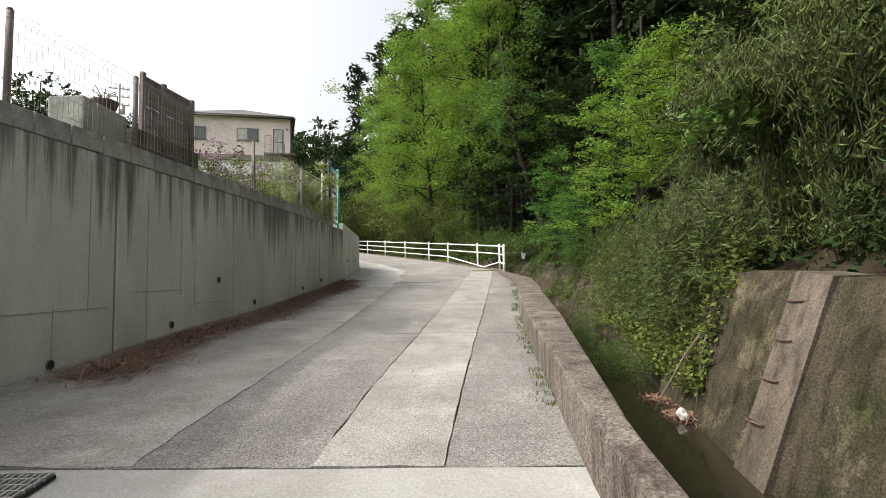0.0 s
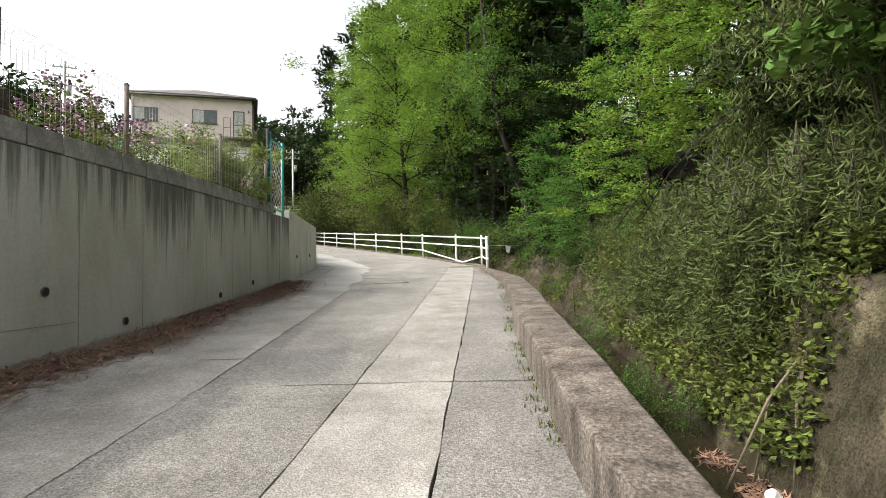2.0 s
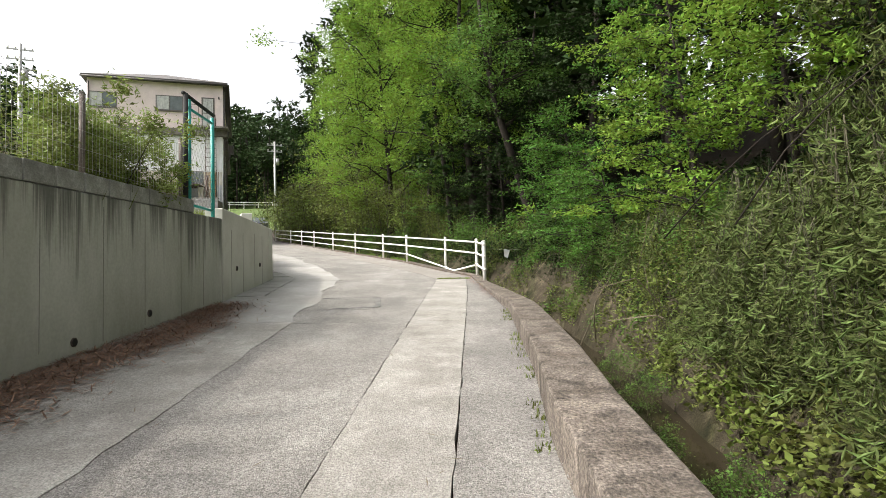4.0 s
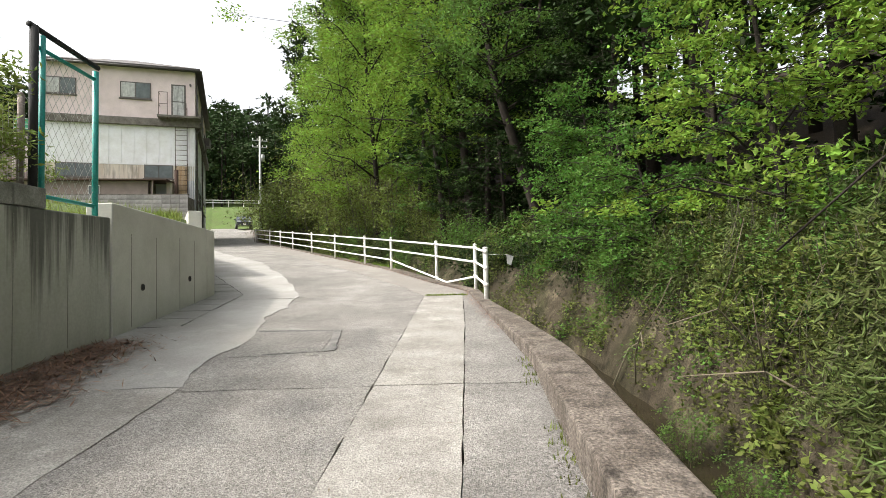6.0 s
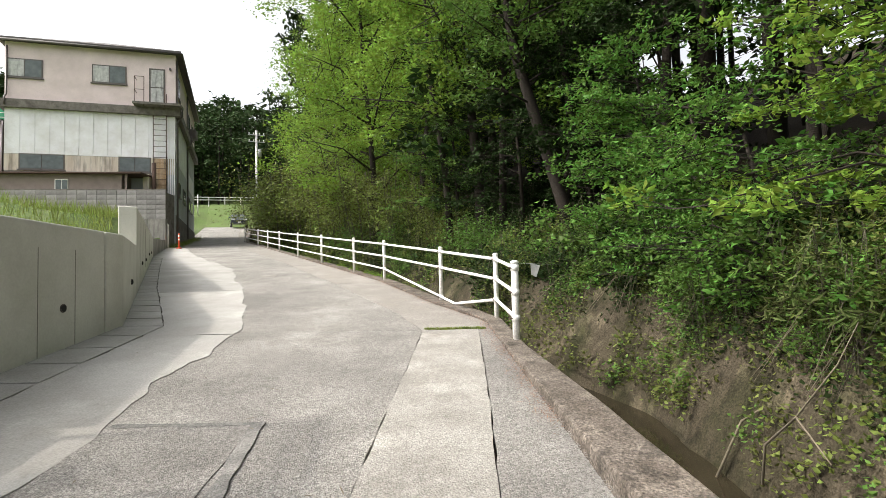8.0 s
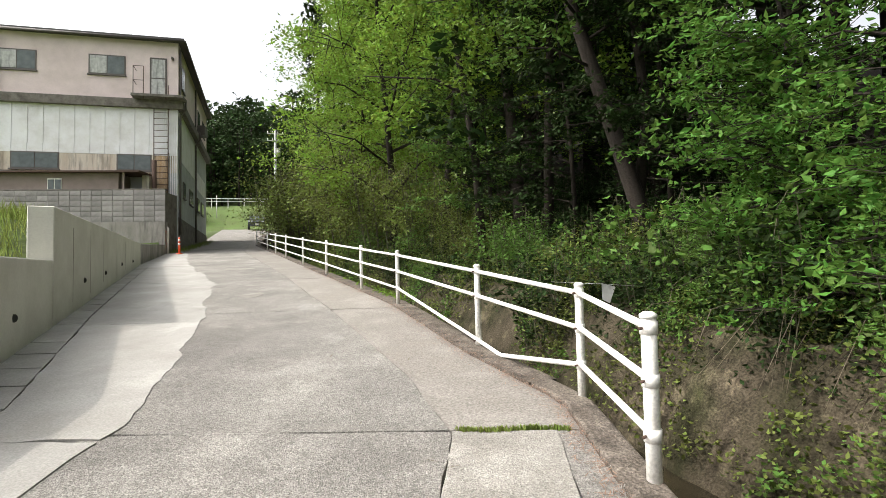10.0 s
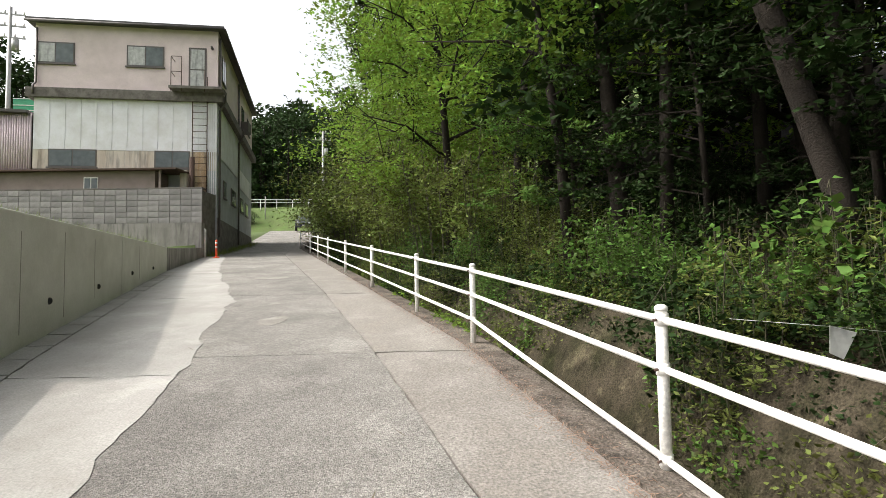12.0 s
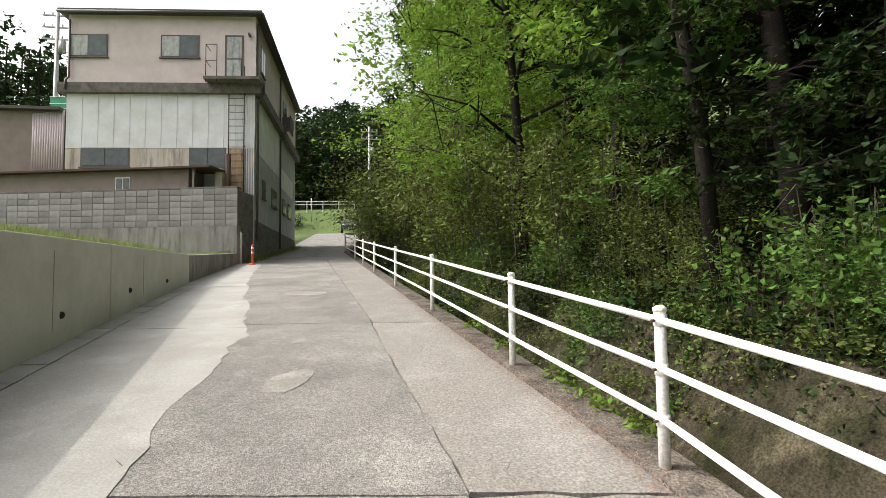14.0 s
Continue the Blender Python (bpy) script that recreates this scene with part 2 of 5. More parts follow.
FAR = material("far_leaves", (0.035, 0.06, 0.02), 0.8, (0.02, 0.04, 0.014), 0.1, 3, 0, islands=0.4, translucent=0.1)


# ---- mesh helpers ----
def mesh_object(name, verts, faces, mat, parent=None, label="", smooth=False):
    me = bpy.data.meshes.new(name)
    me.from_pydata([tuple(map(float, p)) for p in verts], [], [tuple(map(int, q)) for q in faces])
    if smooth:
        me.polygons.foreach_set("use_smooth", [True] * len(me.polygons))
    me.materials.append(mat)
    ob = new(name, me)
    if parent:
        ob.parent = parent
    return tagged(ob, label)


def part(name, bm, mat, parent=None, label=""):
    me = bpy.data.meshes.new(name)
    bm.to_mesh(me)
    bm.free()
    me.materials.append(mat)
    ob = new(name, me)
    if parent:
        ob.parent = parent
    return tagged(ob, label)


def box(bm, m, sx, sy, sz, bevel=0.0):
    """A box centred on the pose m."""
    made = bmesh.ops.create_cube(bm, size=1.0, matrix=m @ Matrix.Diagonal((sx, sy, sz, 1)))["verts"]
    if bevel:
        edges = list({e for q in made for e in q.link_edges})
        bmesh.ops.bevel(bm, geom=edges, offset=bevel, segments=2, affect="EDGES", profile=0.6)
    return bm


def box_part(name, m, size, mat, parent=None, label="", bevel=0.0):
    return part(name, box(bmesh.new(), m, *size, bevel), mat, parent, label)


def tube_data(points, radii, sides=8, cap=True):
    pts = [Vector(p) for p in points]
    verts, faces = [], []
    side = None
    for i, p in enumerate(pts):
        d = (pts[min(i + 1, len(pts) - 1)] - pts[max(i - 1, 0)]).normalized()
        if side is None:
            side = d.orthogonal().normalized()
        side = (side - d * side.dot(d)).normalized()
        other = d.cross(side)
        r = radii[i] if hasattr(radii, "__len__") else radii
        for k in range(sides):
            a = 2 * math.pi * k / sides
            verts.append(p + (side * math.cos(a) + other * math.sin(a)) * r)
    for i in range(len(pts) - 1):
        for k in range(sides):
            a, b2 = i * sides + k, i * sides + (k + 1) % sides
            faces.append((a, b2, b2 + sides, a + sides))
    if cap:
        faces.append(tuple(reversed(range(sides))))
        faces.append(tuple(range((len(pts) - 1) * sides, len(pts) * sides)))
    return verts, faces


def join_data(items):
    verts, faces = [], []
    for v2, f2 in items:
        o = len(verts)
        verts.extend(v2)
        faces.extend(tuple(i + o for i in q) for q in f2)
    return verts, faces


def tube(name, points, radii, mat, parent=None, label="", sides=8):
    return mesh_object(name, *tube_data(points, radii, sides), mat, parent, label, True)


def thing(name, m, label, category, group="", kind=""):
    ob = new(name)
    ob.matrix_world = m
    return tagged(ob, label, category, group, kind)


def interp(x, table):
    return float(np.interp(x, [p[0] for p in table], [p[1] for p in table]))


# ---- the lie of the land ----
WALL_X = [(-30, -5.2), (-6, -4.5), (3.8, -3.9), (5.6, -3.66), (7.5, -3.42), (9.75, -3.10), (14.4, -2.88), (18.0, -3.0), (31.3, -9.25), (37.3, -11.6), (39.3, -12.05), (52, -16.3), (80, -26), (110, -36)]
KERB_X = [(-30, 0.3), (-6, 0.45), (2.6, 0.74), (5.4, 0.95), (8.5, 1.25), (10, 1.5), (13, 1.86), (18.0, 1.86), (19.5, 1.2), (22.7, 0.12), (45.5, -10.4), (80, -21), (110, -31)]
KERB_H = [(-30, 0.38), (3, 0.35), (8.5, 0.29), (12, 0.2), (14, 0.12), (16.5, 0.05), (110, 0.03)]
TOP_A = [(-30, 2.6), (4.3, 2.79), (9.75, 2.83), (14.4, 2.96)]


def road_z(x, y):
    return 0.1015 * y - 0.015 * x + 0.035 * max(0, y - 48)


def wall_x(y):
    return interp(y, WALL_X)


def kerb_x(y):
    return interp(y, KERB_X)


def left_z(y):
    """Height of the land behind the left wall."""
    return interp(y, [(-30, 2.6), (3.5, 2.75), (13.5, 2.9), (18, 3.1), (20.9, 3.15), (21.6, 3.9), (31.3, 4.1), (36.6, 4.05), (37.6, 5.0), (39, 5.2), (52, 6.0), (80, 9.5), (110, 14)])


def left_rise(o, y):
    """How much the land behind the left wall rises, o metres from its face."""
    if 14 < y < 36:
        return min(1.3, 0.13 * max(0, o - 0.4))
    return min(12, 0.03 * max(0, o - 6) if y <= 14 else 0.05 * max(0, o - 8))


SLOPE = 0.34


def bank_h(y):
    """Height of the bank over the water, less and less uphill."""
    return interp(y, [(-30, 2.12), (5.6, 2.12), (15.5, 1.62), (23, 1.38), (110, 1.38)])


def water_z(y):
    return -1.35 + 0.1 * y


# ---- ground ----
def ground_sheet():
    """One sheet: left land, road bed, channel, bank and hill, lofted along the walk."""
    ys = [-400, -120, -60, -30] + [i * 1.0 for i in range(-20, 60)] + [62, 66, 69, 72, 75, 78, 82, 88, 95, 110, 130, 160, 220, 400, 900]
    offs_left = [-900, -400, -200, -120, -80, -50, -35, -25, -18, -12, -8, -5, -3, -1.5, -0.35]
    offs_right = [0.35, 0.9, 2.3, 2.5, 2.95, 3.45, 4.2, 5.5, 7.5, 10, 14, 20, 30, 45, 70, 120, 250, 500, 900]
    rows = []
    for y in ys:
        yc = max(-30, min(66, y))
        wl, kr = wall_x(max(-30, min(110, y))), kerb_x(max(-30, min(110, y)))
        row = []
        for o in offs_left:
            z = left_z(yc) - 0.12 + left_rise(-o, y)
            z += 0.25 * noise.noise(Vector((o * 0.3, y * 0.3, 0))) if o < -2 else 0
            row.append((wl + o, y, z))
        rz = lambda x: road_z(x, yc)
        row += [(wl - 0.15, y, rz(wl) - 0.15), (wl + 0.02, y, rz(wl) - 0.05), (0.5 * (wl + kr), y, rz(0.5 * (wl + kr)) - 0.05), (kr, y, rz(kr) - 0.05), (kr + 0.12, y, rz(kr) - 0.08)]
        wz = water_z(yc)
        fade = min(1, max(0, (y - 48) / 15))
        for o in offs_right:
            if o <= 2.3:
                z = wz - 0.15
            elif o <= 3.5:
                z = wz - 0.15 + (o - 2.3) / 1.15 * (bank_h(yc) - 0.02)
            else:
                z = wz + bank_h(yc) - 0.08 + (o - 3.4) * SLOPE
                z = min(z, wz + 20)
                z += 0.3 * noise.noise(Vector((o * 0.4, y * 0.4, 3)))
            if fade:
                z = (1 - fade) * z + fade * (rz(kr) + max(0, min(o, 40) - 3) * 0.3)
            row.append((kr + o, y, z))
        if y > 69:
            lift = min(1, (y - 69) / 9) * 4.2 + min(22, max(0, y - 84) * 0.5)
            row = [(x, yy, z + lift) for x, yy, z in row]
        rows.append(row)
    n = len(rows[0])
    verts = [p for r in rows for p in r]
    faces = [(i * n + j, i * n + j + 1, (i + 1) * n + j + 1, (i + 1) * n + j) for i in range(len(rows) - 1) for j in range(n - 1)]
    ob = mesh_object("ground", verts, faces, SOIL, smooth=True)
    ob.data.materials.append(GRASSG)
    left = len(offs_left)
    for q in ob.data.polygons:
        j = q.index % (n - 1)
        if j < left or q.center.y > 66:
            q.material_index = 1
    return tagged(ob, "earth and grass land rising round the lane", "ground", kind="structure")


ground_sheet()


# ---- walls ----
def loft_data(line, z0, z1, thick, outer=-1, back=0.0):
    """An upright wall along points (x, y), between heights z0 and z1."""
    verts, faces = [], []
    for i, (x, y) in enumerate(line):
        a, b2 = line[max(0, i - 1)], line[min(len(line) - 1, i + 1)]
        d = Vector((b2[0] - a[0], b2[1] - a[1], 0)).normalized()
        nrm = Vector((-d.y, d.x, 0)) * -outer
        lo, hi = z0(x, y), z1(x, y)
        p, q = Vector((x, y, 0)) + nrm * back, Vector((x, y, 0)) + nrm * (thick(y) if callable(thick) else thick)
        verts += [(p.x, p.y, lo), (p.x, p.y, hi), (q.x, q.y, hi), (q.x, q.y, lo)]
    for i in range(len(line) - 1):
        for k in range(4):
            a, b2 = i * 4 + k, i * 4 + (k + 1) % 4
            faces.append((a, a + 4, b2 + 4, b2))
    faces += [(0, 1, 2, 3), tuple((len(line) - 1) * 4 + k for k in (3, 2, 1, 0))]
    return verts, faces


def line_between(y0, y1, fx, step=0.5):
    n = max(2, int(abs(y1 - y0) / step) + 1)
    return [(fx(y), y) for y in np.linspace(y0, y1, n)]


foot = lambda x, y: road_z(x, y) - 0.4


def wall(name, label, joints, top, thick, mat, holes=(), scars=()):
    """A retaining wall of cast panels with open joints, weep holes and form lines."""
    ob = mesh_object(name, *loft_data(line_between(joints[0] + 0.12, joints[-1] - 0.12, wall_x), foot, lambda x, y: top(y) - 0.03, thick, back=0.05), DARK)
    tagged(ob, label, "wall", kind="structure")
    for a, b2 in zip(joints, joints[1:]):
        panel = mesh_object("panel", *loft_data(line_between(a + 0.014, b2 - 0.014, wall_x, 0.4), foot, lambda x, y: top(y), thick + 0.01), mat, ob)
        panel.modifiers.new("bevel", "BEVEL").width = 0.012
    for y, z in holes:
        x = wall_x(y)
        ring = join_data([tube_data([(x - 0.05, y, z), (x + 0.012, y, z)], [0.05, 0.047], 14)])
        mesh_object("drain_pipe", *ring, KERB, ob)
        # solid near-black plug that stands for the shade inside the pipe
        mesh_object("drain_mouth_shade", *tube_data([(x - 0.03, y, z), (x + 0.016, y, z)], [0.038, 0.038], 14), DARK, ob)
    # thin strips on the face, line shading painted by their darker colour
    for y, z, h in scars:
        x = wall_x(y)
        box_part("form_line", pose(x + 0.001, y, z), (0.006, 0.007, h), LINE, ob)
    return ob


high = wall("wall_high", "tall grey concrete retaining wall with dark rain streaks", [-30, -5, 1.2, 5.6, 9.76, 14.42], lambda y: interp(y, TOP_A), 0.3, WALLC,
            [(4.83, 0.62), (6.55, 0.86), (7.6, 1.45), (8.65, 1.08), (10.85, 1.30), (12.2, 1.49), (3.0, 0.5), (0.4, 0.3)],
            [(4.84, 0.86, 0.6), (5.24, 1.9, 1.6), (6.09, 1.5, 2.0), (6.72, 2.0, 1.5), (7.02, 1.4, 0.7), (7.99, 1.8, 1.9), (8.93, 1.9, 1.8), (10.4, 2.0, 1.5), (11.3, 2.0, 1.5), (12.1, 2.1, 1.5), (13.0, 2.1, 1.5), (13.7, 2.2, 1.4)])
for y, z, w in ((4.85, 1.12, 1.3), (6.3, 1.3, 0.9), (7.5, 1.12, 0.9), (2.6, 1.1, 2.2)):
    box_part("form_line", pose(wall_x(y) + 0.002, y, z, 1, 0, math.degrees(math.atan2(-(wall_x(y + 0.3) - wall_x(y - 0.3)), 0.6))), (0.006, w, 0.008), LINE, high)
wall("wall_middle", "bending grey concrete retaining wall", [14.44, 17.6, 21.08], lambda y: interp(y, [(14.44, 3.15), (18, 3.1), (21.1, 3.14)]), 0.3, WALLB, [(15.19, 2.1), (16.79, 2.2), (19.6, 2.45)], [(14.9, 2.2, 1.2), (15.6, 2.2, 1.2), (16.4, 2.25, 1.2), (17.0, 2.3, 1.1)])
wall("wall_low", "long low grey concrete retaining wall with a sloping top", [21.1, 26.5, 31.5], lambda y: interp(y, [(21.1, 3.9), (26.5, 4.0), (31.5, 4.08)]), 0.3, WALLB, [(23.0, 2.85), (25.0, 3.0), (27.3, 3.25), (29.5, 3.4)], [(22.2, 3.1, 1.2), (23.5, 3.2, 1.2), (24.8, 3.3, 1.0), (28, 3.5, 0.8)])

wall("wall_low_end", "dark weathered end of the low retaining wall", [31.52, 37.3], lambda y: interp(y, [(31.5, 4.06), (37.3, 4.4)]), 0.3, BASEC)

# cap blocks on the tall wall
cap_mesh = None
for i in range(48):
    y = -4.8 + i * 0.40
    if y > 13.2:
        break
    bm = bmesh.new()
    x, z = wall_x(y) - 0.09, interp(y, TOP_A)
    box(bm, Matrix.Identity(4), 0.19, 0.384, 0.205, 0.012)
    ob = part("cap_block", bm, CAP, high) if cap_mesh is None else new("cap_block", cap_mesh)
    cap_mesh = ob.data
    ob.parent = high
    ob.matrix_world = pose(x, y, z + 0.107 + random.uniform(-0.004, 0.004), 0.7, 0, math.degrees(math.atan2(-(wall_x(y + 0.2) - wall_x(y - 0.2)), 0.4)) + random.uniform(-0.5, 0.5))

# parapet and ledge beside the stream
def parapet():
    line = line_between(-30, 18.4, kerb_x, 0.25)
    v2, f2 = loft_data(line, lambda x, y: water_z(y) - 0.3, lambda x, y: road_z(x, y) + interp(y, KERB_H) + 0.006 * noise.noise(Vector((x * 3, y * 3, 0))), lambda y: interp(y, [(1, 0.12), (2.4, 0.16), (3.75, 0.25), (5, 0.33), (6, 0.39), (8, 0.42), (12.5, 0.38), (14.5, 0.34), (16.5, 0.22), (18, 0.22)]), outer=1)
    ob = mesh_object("kerb_wall", v2, f2, KERB)
    bv = ob.modifiers.new("bevel", "BEVEL")
    bv.width, bv.segments, bv.limit_method = 0.02, 2, "ANGLE"
    tagged(ob, "rough weathered concrete parapet beside the stream", "wall", kind="structure")
    led = mesh_object("kerb_ledge", *loft_data(line_between(18.42, 60, kerb_x), lambda x, y: water_z(y) - 0.3, lambda x, y: road_z(x, y) + 0.03, 0.3, outer=1), KERB)
    tagged(led, "rough concrete ledge under the railing", "wall", kind="structure")


parapet()


def bank():
    ys = np.arange(-30, 60, 0.16)
    verts, faces = [], []
    prof = [(2.15, -0.3), (2.25, 0.0), (2.33, 0.23), (2.42, 0.46), (2.5, 0.7), (2.6, 0.95), (2.7, 1.2), (2.8, 1.45), (2.95, 1.78), (3.1, 2.1), (3.5, 2.1)]
    for y in ys:
        k, w = kerb_x(y), water_z(y)
        for o, z in prof:
            v = Vector((y * 0.9, z * 1.4, 5))
            b2 = 0.13 * noise.noise(v) + 0.06 * noise.noise(v * 3.1) + 0.05 * abs(noise.noise(v * 7.0))
            if 3.6 < y < 6.6:
                b2 *= 0.3
            verts.append((k + o + b2, y, w + z * bank_h(y) / 2.1 + b2))
    n = len(prof)
    for i in range(len(ys) - 1):
        for j in range(n - 1):
            faces.append((i * n + j, i * n + j + 1, i * n + j + n + 1, i * n + j + n))
    ob = tagged(mesh_object("wall_bank", verts, faces, BANKC, smooth=True), "leaning mossy concrete bank of the stream", "wall", kind="structure")
    v2 = []
    # flat rib with climbing rungs
    for y in (5.12, 5.72):
        k, w = kerb_x(y), water_z(y)
        v2 += [(k + 2.06, y, w - 0.3), (k + 3.04, y, w + 2.14), (k + 3.5, y, w + 2.14), (k + 2.5, y, w - 0.3)]
    rib = mesh_object("rib", v2, [(0, 1, 5, 4), (1, 2, 6, 5), (0, 3, 2, 1), (4, 5, 6, 7)], RIB, ob, "pale flat concrete rib")
    for y, x, z in ((5.56, 3.94, 1.02), (5.56, 3.76, 0.6), (5.56, 3.59, 0.17), (5.56, 3.40, -0.28)):
        tube("rung", [(x + 0.22, y - 0.13, z), (x - 0.07, y - 0.13, z + 0.02), (x - 0.09, y - 0.11, z + 0.02), (x - 0.09, y + 0.11, z + 0.02), (x - 0.07, y + 0.13, z + 0.02), (x + 0.22, y + 0.13, z)], 0.011, RUST, ob, "rusty iron climbing rung", 6)
    return ob


bank()
vw, fw = [], []
for i, y in enumerate(np.arange(-30, 60, 1.0)):
    vw += [(kerb_x(y) + 0.1, y, water_z(y)), (kerb_x(y) + 2.45, y, water_z(y))]
    if i:
        fw.append((2 * i - 2, 2 * i - 1, 2 * i + 1, 2 * i))
tagged(mesh_object("water", vw, fw, WATER), "shallow brown stream in a concrete channel", "water", kind="structure")

# ---- lane ----
X1 = lambda y: wall_x(y) + (0.55 if y > 15 else 0.0)
X2 = lambda y: interp(y, [(-30, -2.3), (3.2, -1.78), (6.6, -1.52), (12.4, -1.27), (17.7, -1.4), (22, -2.73), (24.3, -3.78), (25.9, -4.27), (31.65, -7.7), (40, -11.9), (52, -15.5), (72, -23)])
X3 = lambda y: interp(y, [(-30, -2.0), (2.84, -0.76), (4.4, -0.62), (6.6, -0.33), (8.7, -0.07), (12.36, 0.36), (17.45, 0.98), (18.7, 0.6), (22.4, -0.96), (24.4, -1.87), (27, -3.0), (31.8, -5.3), (39.25, -8.84), (52, -13), (72, -19.5)])
X4 = lambda y: interp(y, [(-30, -1.2), (2.84, -0.02), (4.22, 0.13), (6.6, 0.42), (8.33, 0.64), (11.37, 1.01), (13.1, 1.22), (15, 1.45), (17.5, 1.7)])
XW = lambda y: wall_x(y) - 0.02
XE = lambda y: kerb_x(y) + 0.02
road = tagged(new("road"), "worn grey concrete lane climbing uphill beside a stream", "road", kind="structure")


def slab(xa, xb, y0, y1, mat, lift=0.0, gap=0.004, rag=0.014, seed=0, name="slab"):
    """A cast slab on the lane's slope, with ragged edges and a depth of 6 cm."""
    n = max(3, int((y1 - y0) / 0.12) + 1)
    cols = 6
    verts, faces = [], []
    for i in range(n):
        for k in range(cols + 1):
            f2 = k / cols
            y = y0 + gap + 0.004 + (y1 - y0 - 2 * gap - 0.008) * i / (n - 1)
            x = xa(y) + gap + (xb(y) - xa(y) - 2 * gap) * f2
            y += 0.16 * min(1, max(0, (y - 17.5) / 5)) * (x - 0.5 * (X2(y) + X3(y)))
            if k in (0, cols):
                x += rag * (noise.noise(Vector((x * 2, y * 4.0, seed))) + 0.5 * noise.noise(Vector((x * 2, y * 13.0, 3.0))))
            if i in (0, n - 1):
                y += rag * noise.noise(Vector((x * 5, y, seed + 7))) * 1.5
            verts.append((x, y, road_z(x, y) + lift + 0.004 * noise.noise(Vector((x, y, seed)))))
    w = cols + 1
    faces = [(i * w + j, i * w + j + 1, (i + 1) * w + j + 1, (i + 1) * w + j) for i in range(n - 1) for j in range(cols)]
    rim = [j for j in range(w)] + [i * w + cols for i in range(1, n)] + [(n - 1) * w + j for j in range(cols - 1, -1, -1)] + [i * w for i in range(n - 2, 0, -1)]
    o = len(verts)
    verts += [(verts[i][0], verts[i][1], verts[i][2] - 0.05 - lift) for i in rim]
    m = len(rim)
    faces += [(rim[i], o + i, o + (i + 1) % m, rim[(i + 1) % m]) for i in range(m)]
    return mesh_object(name, verts, faces, mat, road)


BREAKS = [2.85, 6.6, 12.4, 17.5, 22.15, 26.6, 32, 37.5, 43, 50, 58, 68]
for i, (a, b2) in enumerate(zip([-30, -24, -16, -8, -2.2], [-24, -16, -8, -2.2, 2.85])):
    slab(XW, XE, a, b2, PALE, seed=i)
for i, (a, b2) in enumerate(zip(BREAKS, BREAKS[1:])):
    slab(lambda y: X2(y) - 0.12, X3, a, b2, ROAD, 0, gap=0.005, rag=0.02, seed=i)
    if b2 < 18:
        slab(X3, X4, a, b2, STRIP, 0.004, gap=0.0055, rag=0.014, seed=i + 20)
        slab(X4, XE, a, b2, ROAD, 0.0, seed=i + 40)
    else:
        slab(X3, XE, a, b2, MID, 0.003, gap=0.01, rag=0.03, seed=i + 20)
for i, (a, b2) in enumerate([(2.85, 7.4), (7.4, 12.5), (12.5, 17.4), (17.4, 21.5), (21.5, 26.35), (26.35, 31), (31, 38), (38, 50), (50, 68)]):
    slab(X1 if a < 30 else XW, (lambda y: X2(y) + 0.03) if a < 12 else (lambda y: X2(y) + 0.05 + 0.16 * noise.noise(Vector((0, y * 0.8, 2))) + 0.07 * noise.noise(Vector((0, y * 3.5, 4)))), a, b2, STRIP if a < 12 else PALE if a < 37 else ROAD, 0.006, rag=0.03, seed=i + 60)
for i in range(27):
    a = 15.02 + i * 0.6
    slab(XW, X1, a, a + 0.6, PALE, 0.004 + random.uniform(0, 0.006), 0.012, 0.004, i + 80, "gutter_cover")
slab(lambda y: -1.2, lambda y: -0.25, 13.42, 14.62, ROAD, 0.007, 0.0, 0.02, 201, "repair_patch")


def tar_line(xa, ya, xb, yb, w):
    n = 14
    v2, f2 = [], []
    d = Vector((xb - xa, yb - ya, 0)).normalized()
    o = Vector((-d.y, d.x, 0))
    for k in range(n):
        p = Vector((xa, ya, 0)).lerp(Vector((xb, yb, 0)), k / (n - 1))
        for sgn in (-1, 1):
            q = p + o * sgn * w * (0.5 + 0.35 * noise.noise(p * 5 + o * sgn))
            v2 += [(q.x, q.y, road_z(q.x, q.y) + 0.012), (q.x, q.y, road_z(q.x, q.y) - 0.03)]
        if k:
            a = 4 * k
            f2 += [(a - 4, a - 2, a + 2, a), (a - 4, a, a + 1, a - 3), (a - 2, a - 1, a + 3, a + 2)]
    f2 += [(0, 1, 3, 2), (4 * n - 4, 4 * n - 2, 4 * n - 1, 4 * n - 3)]
    return mesh_object("tar_line", v2, f2, DAMP, road, "dark seam of a mended patch")


tar_line(-1.2, 14.62, -0.24, 14.60, 0.05)
tar_line(-0.22, 14.62, -0.16, 13.6, 0.09)
tar_line(-0.17, 13.6, -0.85, 13.47, 0.04)


def blot(x, y, rx, ry, mat, name, seed, lift=0.008):
    pts = [(x, y, road_z(x, y) + lift)]
    for k in range(18):
        a = k * math.pi / 9
        s = 1 + 0.3 * noise.noise(Vector((math.cos(a) * 1.5, math.sin(a) * 1.5, seed)))
        px, py = x + rx * s * math.cos(a), y + ry * s * math.sin(a)
        pts.append((px, py, road_z(px, py) + lift - 0.003))
    o = len(pts)
    pts += [(p[0], p[1], p[2] - 0.02) for p in pts[1:]]
    fs = [(0, k + 1, (k + 1) % 18 + 1) for k in range(18)] + [(k + 1, o + k, o + (k + 1) % 18, (k + 1) % 18 + 1) for k in range(18)]
    return mesh_object(name, pts, fs, mat, road)


for i, (x, y, rx, ry) in enumerate([(-2.73, 24.0, 0.2, 0.33), (-5.2, 29.7, 0.45, 0.32), (-3.35, 25.5, 0.08, 0.12)]):
    blot(x, y, rx, ry, STRIP, "mortar_patch", i)

